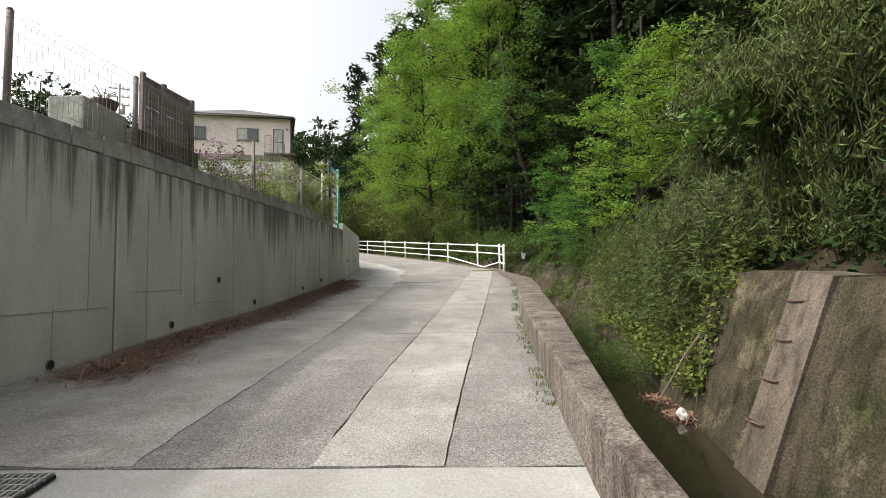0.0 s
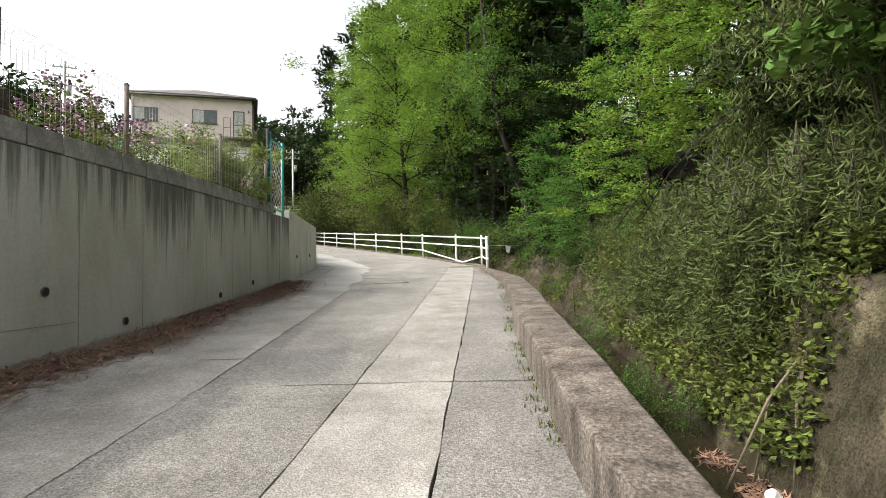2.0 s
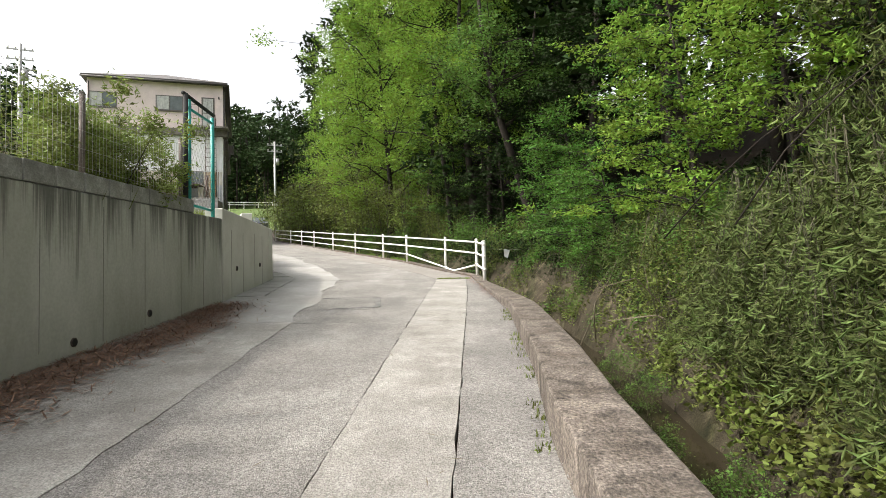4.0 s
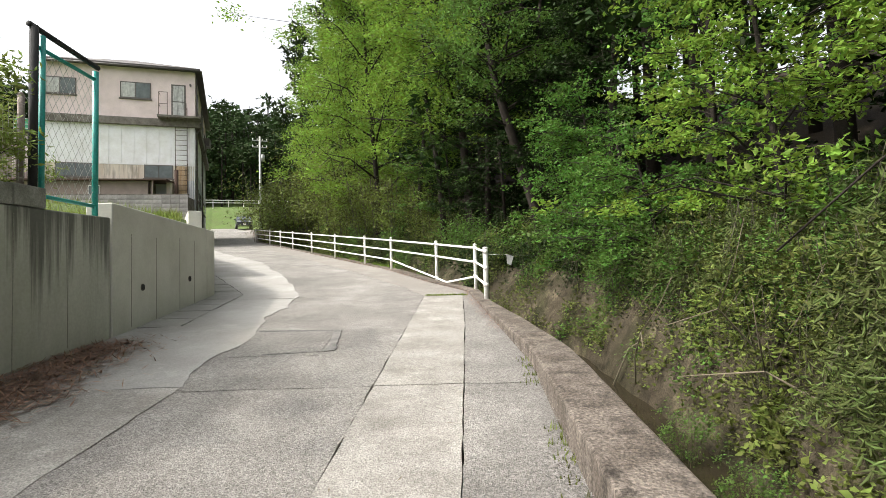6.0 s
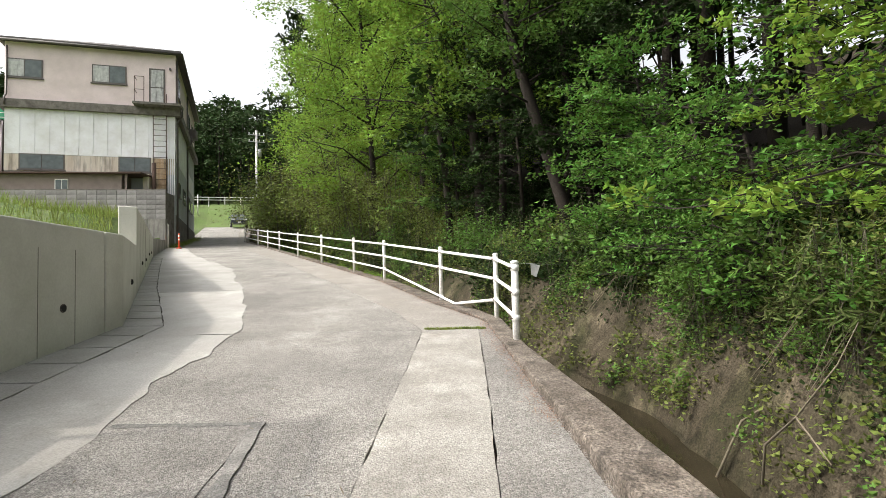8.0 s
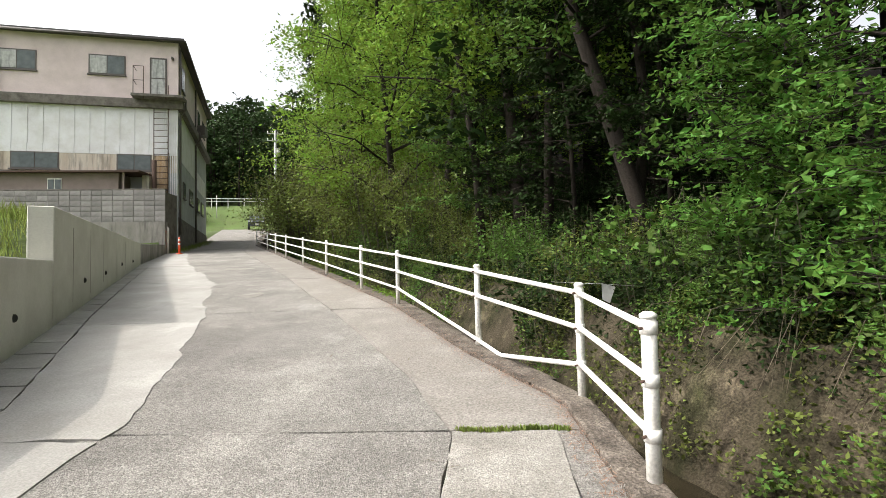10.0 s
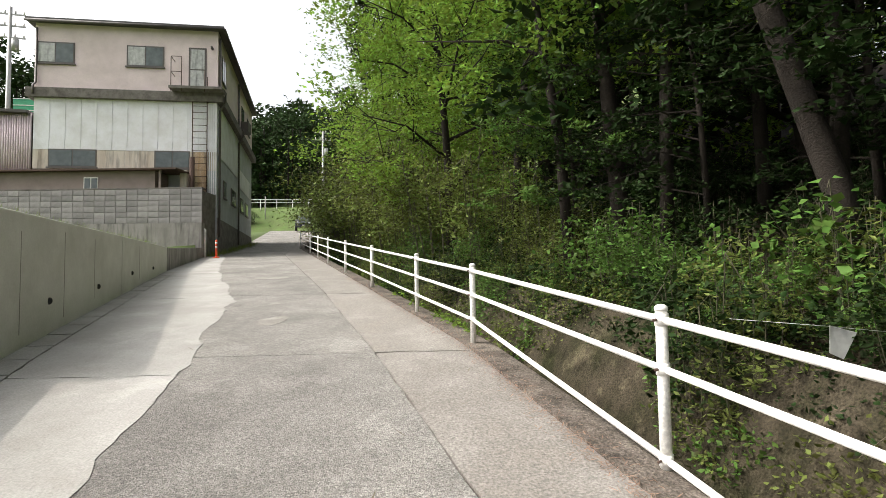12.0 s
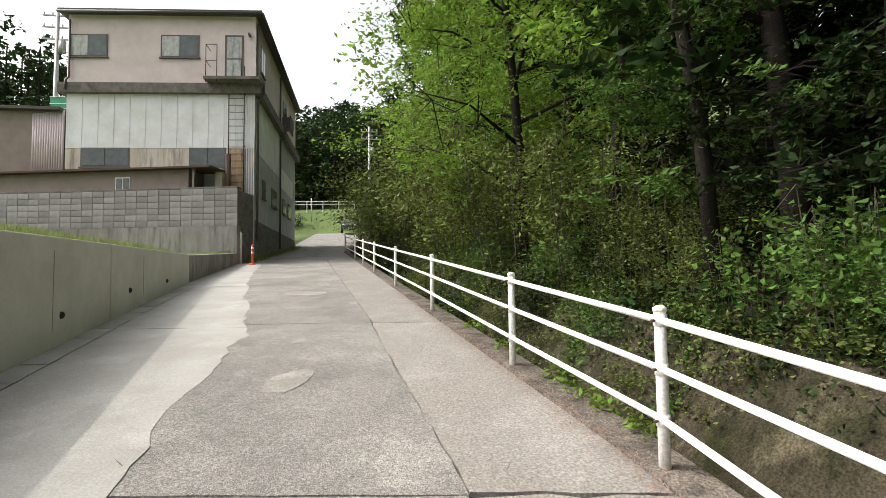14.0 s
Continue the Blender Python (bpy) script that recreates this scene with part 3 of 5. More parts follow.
# grate at the foot of the wall
gx, gy = [-2.38, 2.54]
grate = thing("drain_grate", pose(gx, gy, road_z(gx, gy) + 0.02, 5.8), "dark steel drain grate set in the lane", "grate")
for k in range(17):
    box_part("bar", pose(-0.28 + k * 0.035, 0, 0), (0.009, 0.4, 0.03), STEEL, grate)
for k in (-0.21, -0.14, -0.07, 0, 0.07, 0.14, 0.21):
    box_part("cross_bar", pose(0, k * 0.9, 0.004), (0.6, 0.008, 0.03), STEEL, grate)
# thin near-black plate in place of a shaded hollow under the bars
box_part("pit_shade", pose(0, 0, -0.008), (0.6, 0.4, 0.02), DARK, grate)

# ---- railing ----
POSTS = [(2.03, 16.72), (2.03, 18.03), (1.36, 19.8), (0.22, 22.7), (-0.7, 24.69), (-2.1, 27.75), (-3.57, 30.9), (-5.17, 34.35), (-6.5, 37.22), (-7.9, 40.28), (-10.3, 45.47)]


def railing():
    rail = thing("railing", Matrix.Identity(4), "white painted tubular steel railing along the stream side", "railing")
    for i, (x, y) in enumerate(POSTS):
        z, r = road_z(x, y), 0.042 if i == 0 else 0.034
        top = 0.92
        post = tube("post", [(x, y, z - 0.1), (x, y, z + top), (x, y, z + top + 0.004)], [r, r, r * 0.9], WHITE, rail, sides=14)
        tube("cap", [(x, y, z + top - 0.01), (x, y, z + top + 0.012), (x, y, z + top + 0.026)], [r * 1.12, r * 1.12, r * 0.6], WHITE, post, sides=14)
        for h in (0.86, 0.58, 0.29 if i != 2 else 0.07):
            tube("collar", [(x, y, z + h - 0.035), (x, y, z + h + 0.035)], r * 1.15, WHITE, post, sides=12)
            if i < 5:
                tube("bolt", [(x - r * 1.1, y - 0.02, z + h), (x - r * 1.1 - 0.02, y - 0.04, z + h)], 0.009, RUST, post, sides=6)
    for h in (0.86, 0.58, 0.29):
        for i, (p, q) in enumerate(zip(POSTS, POSTS[1:])):
            ha, hb = [0.07 if h == 0.29 and k == 2 else h for k in (i, i + 1)]
            a = Vector((*p, road_z(*p) + ha))
            b2 = Vector((*q, road_z(*q) + hb))
            pts = [a, b2]
            if h == 0.29 and i == 1:
                pts = [a, a.lerp(b2, 0.72) - Vector((0, 0, 0.10)), b2]
            tube("rail", pts, 0.022, WHITE, rail)


railing()

# ---- workshop building ----
BA, BB = Vector((-11.96, 39.16, 0)), Vector((-19.62, 37.45, 0))
FD = (BB - BA).normalized()
SIDE = Vector((-0.32, 0.947, 0))
FL, DEEP = (BB - BA).length, 12.7
house = thing("workshop_building", Matrix.Identity(4), "two-storey workshop with pinkish upper storey over white sheet walls", "building")


def house_m(u, w, z):
    """u along the front from the corner by the lane, w back into the building."""
    p = BA + FD * u + SIDE * w
    return Matrix.Translation((p.x, p.y, z)) @ Matrix.Rotation(math.atan2(-FD.y, -FD.x), 4, "Z")


def front(name, u0, u1, z0, z1, proud, deep, mat, parent=None, label="", bevel=0.0):
    return box_part(name, house_m((u0 + u1) / 2, deep / 2 - proud, (z0 + z1) / 2), (abs(u1 - u0), deep, z1 - z0), mat, parent or house, label, bevel)


def flank(name, w0, w1, z0, z1, proud, deep, mat, parent=None, label=""):
    m = Matrix.Translation(house_m(deep / 2 - proud, (w0 + w1) / 2, (z0 + z1) / 2).translation) @ Matrix.Rotation(math.atan2(SIDE.y, SIDE.x) - math.pi / 2, 4, "Z")
    return box_part(name, m, (deep, w1 - w0, z1 - z0), mat, parent or house, label)


def storey(name, e, z0, z1, mat, label):
    """A four-cornered storey over the building's slightly skewed plan, e metres beyond its walls."""
    v2 = [house_m(u, w, z).translation for z in (z0, z1) for u, w in ((-e, -e), (FL + e, -e), (FL + e, DEEP + e), (-e, DEEP + e))]
    return mesh_object(name, v2, [(0, 1, 2, 3), (7, 6, 5, 4), (0, 4, 5, 1), (1, 5, 6, 2), (2, 6, 7, 3), (3, 7, 4, 0)], mat, house, label)


storey("lower_wall", -0.02, 3.75, 11.35, GREYW, "grey sheet side wall")
storey("upper_wall", 0.0, 11.7, 14.8, PINK, "pinkish rendered upper storey")
storey("band", 0.25, 11.31, 11.73, DARKC, "stained concrete band")


def hip_roof():
    v2 = []
    e = 0.3
    for z, ins, up in ((14.76, 0, 0), (14.9, 0, 0)):
        for u, w in ((-e, -e), (FL + e, -e), (FL + e, DEEP + e), (-e, DEEP + e)):
            v2.append(house_m(u, w, z).translation)
    v2 += [house_m(FL / 2, 3.6, 16.6).translation, house_m(FL / 2, DEEP - 3.6, 16.6).translation]
    mesh_object("roof", v2, [(3, 2, 1, 0), (0, 1, 5, 4), (1, 2, 6, 5), (2, 3, 7, 6), (3, 0, 4, 7), (4, 5, 8), (5, 6, 9, 8), (6, 7, 9), (7, 4, 8, 9)], ROOF, house, "dark low hipped roof")


hip_roof()
# corrugated white sheets
for k in range(12):
    u = 0.02 + k * (FL - 0.04) / 12
    front("sheet", u + 0.006, u + (FL - 0.04) / 12 - 0.006, 8.98, 11.45, 0.03, 0.04, WHITEW)
    front("seam", u - 0.012, u + 0.012, 9.4, 11.2, 0.045, 0.05, WHITEW)
front("apron_strip", 0.02, FL - 0.02, 8.1, 8.97, 0.02, 0.04, STAIN, None, "rust-stained pale strip below the sheets")
for k in range(9):
    u = 0.05 + k * 0.1
    front("rib", u - 0.02, u + 0.02, 7.0, 11.44, 0.05, 0.04, WHITEW)


def window(u0, u1, z0, z1, parent_name="window", side=False, left_mat=None):
    f2 = flank if side else front
    win = f2(parent_name, u0, u1, z0, z1, 0.03, 0.05, FRAME, None, "brown framed sliding window")
    mid = (u0 + u1) / 2
    f2("pane", u0 + 0.06, mid - 0.02, z0 + 0.06, z1 - 0.06, 0.036, 0.03, GLASS, win)
    f2("pane", mid + 0.02, u1 - 0.06, z0 + 0.06, z1 - 0.06, 0.042, 0.03, left_mat or GLASS, win)
    f2("sill", u0 - 0.05, u1 + 0.05, z0 - 0.06, z0 + 0.0, 0.08, 0.1, FRAME, win)


window(6.2, 7.8, 12.92, 13.9, left_mat=CURTAIN)
window(2.39, 4.0, 12.92, 13.9, left_mat=CURTAIN)
window(5.2, 7.2, 8.18, 9.0)
window(1.2, 2.75, 8.18, 9.0)
door = front("door", 0.52, 1.30, 11.84, 13.92, 0.03, 0.06, FRAME, None, "grey glazed aluminium door")
front("pane", 0.6, 1.22, 12.9, 13.84, 0.036, 0.04, CURTAIN, door)
front("pane", 0.6, 1.22, 11.95, 12.84, 0.036, 0.04, CURTAIN, door)
front("landing", -0.35, 1.95, 11.72, 11.84, 0.75, 0.8, DARKC)
for u in (1.9, 1.45, 0.45):
    tube("guard_post", [house_m(u, -0.7, 11.6).translation, house_m(u, -0.7, 13.2 if u > 1 else 12.6).translation], 0.018, RUST, house)
for z in (13.2, 12.5):
    tube("guard_rail", [house_m(1.9, -0.7, z).translation, house_m(1.45, -0.7, z).translation], 0.015, RUST, house)
for z in (13.2, 12.5):
    tube("guard_rail", [house_m(1.9, -0.7, z).translation, house_m(1.9, -0.05, z).translation], 0.015, RUST, house)
# ladder
ladder = thing("wall_ladder", Matrix.Identity(4), "tall rusty steel ladder fixed to the workshop front", "ladder")
for u in (0.44, 1.08):
    tube("rail", [house_m(u, -0.16, 7.0).translation, house_m(u, -0.16, 12.5 if u < 0.5 else 11.75).translation], 0.022, RUST, ladder)
for k in range(15):
    z = 7.2 + k * 0.3
    tube("rung", [house_m(0.44, -0.16, z).translation, house_m(1.08, -0.16, z).translation], 0.014, RUST, ladder)
box_part("backing", house_m(0.76, -0.09, 8.0), (0.6, 0.02, 1.9), RUSTY, ladder, "rust-orange stained sheet behind the lower ladder")
for z in (9.05, 11.3):
    tube("bracket", [house_m(0.42, -0.16, z).translation, house_m(0.42, 0.0, z).translation], 0.02, RUST, ladder)
tube("downpipe", [house_m(FL - 0.1, -0.08, 14.5).translation, house_m(FL - 0.1, -0.08, 12.0).translation, house_m(FL - 0.1, -0.3, 11.8).translation, house_m(FL - 0.1, -0.3, 11.4).translation], 0.045, FRAME, house)
tube("downpipe", [house_m(-0.07, 0.15, 14.5).translation, house_m(-0.07, 0.15, 11.9).translation, house_m(-0.32, 0.15, 11.8).translation, house_m(-0.32, 0.15, 11.4).translation, house_m(-0.08, 0.15, 11.0).translation, house_m(-0.08, 0.15, 5.0).translation], 0.05, FRAME, house)
tube("downpipe", [house_m(-0.07, 6.1, 14.5).translation, house_m(-0.07, 6.1, 11.9).translation, house_m(-0.32, 6.1, 11.8).translation, house_m(-0.32, 6.1, 11.4).translation, house_m(-0.08, 6.1, 11.0).translation, house_m(-0.08, 6.1, 5.0).translation], 0.05, FRAME, house)
tube("gutter", [house_m(-0.34, -0.3, 14.74).translation, house_m(-0.34, DEEP + 0.3, 14.74).translation], 0.06, ROOF, house)
tube("gutter", [house_m(-0.3, -0.34, 14.74).translation, house_m(FL + 0.3, -0.34, 14.74).translation], 0.06, ROOF, house)
for w0, w1, z0, z1 in ((1.0, 1.9, 12.75, 14.0), (7.5, 8.6, 12.7, 13.7), (10, 11.2, 12.7, 13.7), (1.6, 2.3, 7.1, 7.95), (3.9, 5.3, 7.1, 7.95), (7.4, 8.4, 7.1, 7.95), (9.4, 10.6, 7.1, 7.95)):
    window(w0, w1, z0, z1, side=True)
box_part("air_unit", house_m(-0.35, 7.0, 12.15), (0.45, 0.8, 0.6), FRAME, house, "dark air conditioner unit", 0.02)
flank("plinth", 0.1, DEEP, 3.8, 5.9, 0.02, 0.05, DARKC)
for k in range(5):
    flank("upper_sheet", 0.3 + k * 1.15, 1.42 + k * 1.15, 8.9, 11.28, 0.01, 0.03, WHITEW, None, "pale side sheet")
flank("patch_sheet", 6.6, 11.5, 8.5, 9.6, 0.01, 0.03, WHITEW, None, "white patch sheet")
box_part("lamp", house_m(0.25, -0.12, 13.9), (0.08, 0.2, 0.12), FRAME, house, "small wall lamp", 0.01)

# annex at the far side of the workshop front
annex = thing("annex_shed", Matrix.Identity(4), "low annex with pink corrugated wall and brown shutter", "shed")
box_part("body", house_m(FL + 2.3, 1.6, 8.6), (4.5, 3.1, 4.0), BROWN, annex)
for k in range(13):
    tube("corrugation", [house_m(FL + 0.12 + k * 0.1, 0.04, 7.9).translation, house_m(FL + 0.12 + k * 0.1, 0.04, 10.6 - k * 0.012).translation], 0.05, PINKS, annex, sides=6)
box_part("roof", house_m(FL + 2.3, 1.5, 10.68) @ pose(0, 0, 0, 0, 1.5), (4.7, 3.5, 0.12), ROOF, annex)
fence = thing("green_panel_fence", Matrix.Identity(4), "green corrugated panel with pale frame behind the annex", "fence")
box_part("panel", house_m(FL + 1.3, 2.4, 11.7), (1.6, 0.05, 0.7), GREENP, fence)
for z in (11.45, 11.7, 12.02):
    box_part("slat", house_m(FL + 1.3, 2.36, z), (1.6, 0.03, 0.03), WHITE, fence)

# block wall, its concrete base and the brown lean-to
PA, PB = Vector((-11.62, 37.37, 0)), Vector((-24.1, 36.30, 0))
PD = (PB - PA).normalized()


def yard_m(u, w, z):
    p = PA + PD * u + Vector((-0.325, 0.946, 0)) * w
    return Matrix.Translation((p.x, p.y, z)) @ Matrix.Rotation(math.atan2(-PD.y, -PD.x), 4, "Z")


base = box_part("wall_base", yard_m(6.3, 0.15, 4.4), (12.6, 0.3, 2.18), BASEC)
tagged(base, "weathered concrete base under the block wall", "wall", kind="structure")
side_base = box_part("wall_yard_side", yard_m(0.12, 1.05, 5.3), (0.26, 1.55, 3.3), DARKC)
tagged(side_base, "dark stained concrete side wall of the yard", "wall", kind="structure")
bw = tagged(box_part("wall_block", yard_m(6.3, 0.17, 6.2), (12.5, 0.2, 1.5), DARKC), "grey concrete block wall, six courses, mossy and stained", "wall", kind="structure")
blk = None
for r in range(6):
    for k in range(27):
        if blk is None:
            ob = box_part("block", Matrix.Identity(4), (0.45, 0.06, 0.235), BLOCK, bw, "", 0.008)
            blk = ob.data
        else:
            ob = new("block", blk)
            ob.parent = bw
        ob.matrix_world = yard_m(0.25 + k * 0.462, 0.03 + random.uniform(-0.006, 0.006), 5.61 + r * 0.246)
        ob.matrix_parent_inverse = bw.matrix_world.inverted()
coping = box_part("coping", yard_m(6.3, 0.14, 7.0), (12.6, 0.26, 0.06), DARKC, bw, "", 0.01)
shed = thing("lean_to_shed", Matrix.Identity(4), "low brown sheet-clad lean-to behind the block wall", "shed")
box_part("body", yard_m(6.8, 1.3, 6.8), (9.6, 1.6, 2.1), BROWN, shed)
for k in range(48):
    box_part("batten", yard_m(2.05 + k * 0.2, 0.485, 7.35), (0.012, 0.012, 0.98), BROWN, shed)
box_part("roof", yard_m(6.4, 1.15, 7.9) @ pose(0, 0, 0, 1, 0), (10.9, 2.0, 0.07), RUST, shed, "rusty lean-to roof")
wn2 = box_part("window", yard_m(5.0, 0.47, 7.3), (0.62, 0.05, 0.62), WHITE, shed, "small white sliding window")
box_part("pane", yard_m(4.85, 0.44, 7.3), (0.24, 0.02, 0.5), GLASS, wn2)
box_part("pane", yard_m(5.15, 0.44, 7.3), (0.24, 0.02, 0.5), GLASS, wn2)
box_part("post", yard_m(1.95, 0.4, 7.35), (0.08, 0.08, 1.1), BROWN, shed)
flue = thing("flue_pipe", Matrix.Identity(4), "rusty brown flue pipe standing beside the ladder", "pipe")
tube("pipe", [yard_m(0.75, 1.2, 5.4).translation, yard_m(0.75, 1.2, 8.6).translation], 0.11, RUST, flue, sides=12)
box_part("box", yard_m(1.1, 1.3, 7.5), (0.3, 0.3, 1.0), STAIN, flue)
# delineator
cone = thing("delineator_post", pose(-10.95, 37.3, road_z(-10.95, 37.3)), "orange plastic delineator post with white bands", "post")
tube("base", [(0, 0, -0.02), (0, 0, 0.04), (0, 0, 0.06)], [0.14, 0.13, 0.06], ORANGE, cone, sides=16)
tube("pole", [(0, 0, 0.05), (0, 0, 0.74), (0, 0, 0.78)], [0.045, 0.045, 0.02], ORANGE, cone, sides=14)
for z in (0.42, 0.6):
    tube("band", [(0, 0, z), (0, 0, z + 0.08)], 0.047, WHITE, cone, sides=14)
pipe = thing("white_pipe", Matrix.Identity(4), "pale standpipe at the corner of the yard wall", "pipe")
tube("pipe", [yard_m(-0.06, 0.3, 3.7).translation, yard_m(-0.06, 0.3, 5.2).translation, yard_m(0.1, 0.3, 5.35).translation], 0.05, BAG, pipe)

# ---- poles, car and far rail ----
def utility_pole(x, y, z, top, label, arms=2):
    ob = thing("utility_pole", pose(x, y, 0), label, "pole")
    tube("shaft", [(0, 0, z - 0.4), (0, 0, top)], [0.17, 0.11], STEEL, ob, sides=12)
    for k in range(arms):
        box_part("cross_arm", pose(0, 0, top - 0.5 - k * 0.8, 0, 0, 20), (1.8, 0.09, 0.09), STEEL, ob)
        for u in (-0.8, -0.3, 0.3, 0.8):
            tube("insulator", [(u * 0.94, u * 0.34, top - 0.45 - k * 0.8), (u * 0.94, u * 0.34, top - 0.25 - k * 0.8)], 0.05, BAG, ob, sides=8)
    tube("transformer", [(0.3, 0.1, top - 3.0), (0.3, 0.1, top - 2.2)], 0.22, STEEL, ob, sides=12)
    return ob


utility_pole(-16.9, 70.0, 7.6, 19.3, "grey concrete utility pole beside the far road")
utility_pole(-31.0, 47.3, 7.0, 21.5, "grey utility pole with cross-arms behind the workshop", 3)


def parked_car():
    z = road_z(-17.9, 67.0)
    car = thing("parked_car", pose(-17.95, 67.0, z, 3, 0, 20), "dark blue-grey car parked facing down the lane", "car")
    prof = [(-2.1, 0.35), (-2.15, 0.75), (-1.9, 0.92), (-1.05, 1.0), (-0.35, 1.48), (1.1, 1.52), (1.75, 1.1), (2.1, 1.0), (2.15, 0.4)]
    v2 = []
    for x, k in ((-0.84, 1), (0.84, 1)):
        v2 += [(x * (0.82 if h > 1.2 else 1.0), y, h) for y, h in prof]
    n = len(prof)
    f2 = [tuple(range(n - 1, -1, -1)), tuple(range(n, 2 * n))] + [(i, (i + 1) % n, n + (i + 1) % n, n + i) for i in range(n)]
    body = mesh_object("body", v2, f2, CARP, car)
    bv = body.modifiers.new("bevel", "BEVEL")
    bv.width, bv.segments = 0.06, 3
    mesh_object("windscreen", [(-0.72, -1.0, 1.03), (0.72, -1.0, 1.03), (0.62, -0.42, 1.46), (-0.62, -0.42, 1.46)], [(0, 1, 2, 3)], GLASS, car).location = (0, -0.03, 0.03)
    for sx in (-1, 1):
        box_part("headlight", pose(sx * 0.6, -2.08, 0.78, 20, 0, sx * 12), (0.36, 0.12, 0.14), LAMP, car, "", 0.03)
        for wy in (-1.35, 1.35):
            w = tube("wheel", [(sx * 0.68, wy, 0.31), (sx * 0.87, wy, 0.31)], 0.31, TYRE, car, sides=18)
            tube("rim", [(sx * 0.86, wy, 0.31), (sx * 0.885, wy, 0.31)], 0.2, STEEL, w, sides=14)
        box_part("mirror", pose(sx * 0.95, -0.75, 1.05), (0.18, 0.1, 0.13), CARP, car, "", 0.02)
    box_part("number_plate", pose(0, -2.16, 0.5), (0.33, 0.02, 0.17), BAG, car)
    box_part("grille", pose(0, -2.15, 0.68), (0.7, 0.03, 0.12), TYRE, car, "", 0.01)


parked_car()


def far_rail():
    ob = thing("far_guard_rail", Matrix.Identity(4), "white guard rail along the top of the far grass bank", "railing")
    a, b2 = Vector((-42, 73, 12.1)), Vector((-16, 80, 12.4))
    n = 15
    for k in range(n):
        p = a.lerp(b2, k / (n - 1))
        tube("post", [p - Vector((0, 0, 1.5)), p + Vector((0, 0, 0.5))], 0.05, WHITE, ob, sides=6)
    for h in (0.45, 0.1):
        tube("rail", [a + Vector((0, 0, h)), b2 + Vector((0, 0, h))], 0.05, WHITE, ob, sides=6)
    sign = thing("marker_pole", pose(-25.2, 74.0, 9.0), "thin grey marker pole on the far grass", "pole")
    tube("shaft", [(0, 0, 0), (0, 0, 3.6)], 0.06, STEEL, sign)


far_rail()


# ---- mesh fence and garden on the tall wall ----
FX = lambda y: wall_x(y) - 0.1
cap_top = lambda y: interp(y, TOP_A) + 0.205
mesh_fence = thing("mesh_fence", Matrix.Identity(4), "thin grey wire mesh fence with steel posts on the wall", "fence")
FP = [-0.6, 1.9, 4.42, 5.97, 8.78, 11.1, 13.2]
for y in FP:
    h = 0.9
    tube("post", [(FX(y), y, cap_top(y) - 0.03), (FX(y), y, cap_top(y) + h)], 0.03, BOARD, mesh_fence, sides=8)
    tube("cap", [(FX(y), y, cap_top(y) + h), (FX(y), y, cap_top(y) + h + 0.025)], [0.034, 0.015], BOARD, mesh_fence, sides=8)
for a, b2 in zip(FP, FP[1:]):
    wires = []
    for y in np.arange(a + 0.05, b2, 0.06):
        z = cap_top(y)
        wires.append(tube_data([(FX(y) + 0.036, y, z + 0.04), (FX(y) + 0.036, y, z + 0.80), (FX(y) + 0.07, y, z + 0.84), (FX(y) + 0.036, y, z + 0.89)], 0.002, 3, False))
    for h in (0.08, 0.28, 0.48, 0.68, 0.80, 0.89):
        wires.append(tube_data([(FX(a) + 0.036, a, cap_top(a) + h), (FX(b2) + 0.036, b2, cap_top(b2) + h)], 0.002, 3, False))
    mesh_object("wire_panel", *join_data(wires), STEEL, mesh_fence)

# teal chain-link frame at the end of the tall wall
gate = thing("teal_mesh_frame", Matrix.Identity(4), "teal painted frame with chain-link mesh on the wall end", "fence")
ga, gb = 13.35, 14.28
gz = 2.98
tube("post", [(FX(ga), ga, gz - 0.15), (FX(ga), ga, gz + 1.82)], 0.04, TYRE, gate, "dark steel post", 8)
tube("post", [(FX(ga) + 0.02, ga + 0.09, gz - 0.1), (FX(ga) + 0.02, ga + 0.09, gz + 1.75)], 0.028, TEAL, gate)
tube("post", [(FX(gb), gb, gz - 0.1), (FX(gb), gb, gz + 1.72)], 0.034, TEAL, gate)
tube("top_bar", [(FX(ga) - 0.02, ga - 0.05, gz + 1.82), (FX(gb), gb + 0.05, gz + 1.78)], 0.03, TYRE, gate, "dark top bar", 6)
for h in (1.62, 0.1):
    tube("rail", [(FX(ga), ga, gz + h), (FX(gb), gb, gz + h)], 0.022, TEAL, gate)
links = []
for k in range(-16, 16):
    for s in (1, -1):
        off = k * 0.1
        seg = []
        for h in np.linspace(0.12, 1.6, 24):
            u = off + s * (h - 0.12) * 0.6 + (0 if s > 0 else 0.9)
            if 0 <= u <= 0.93:
                seg.append((FX(ga + u), ga + u, gz + h))
        if len(seg) > 1:
            links.append(tube_data([seg[0], seg[-1]], 0.0022, 3, False))
mesh_object("chain_link", *join_data(links), STEEL, gate)

# board screen and planter behind the fence
screen = thing("board_screen", Matrix.Identity(4), "weathered grey board screen on a low concrete wall", "screen")
sx = lambda y: wall_x(y) - 0.36
SCT = -7.0
box_part("low_wall", pose(sx(6.9), 6.9, 3.1, 0, 0, SCT), (0.14, 1.3, 0.55), KERB, screen)
for k in range(6):
    box_part("board", pose(sx(6.9) + random.uniform(-0.008, 0.008), 6.9, 3.42 + k * 0.135, 1.2, 0, SCT), (0.03, 1.02, 0.125), BOARD, screen, "", 0.006)
for y in (6.38, 6.78, 7.4):
    box_part("upright", pose(sx(y) + 0.045, y, 3.6, 0, 0, SCT), (0.05, 0.06, 1.12), BOARD, screen)
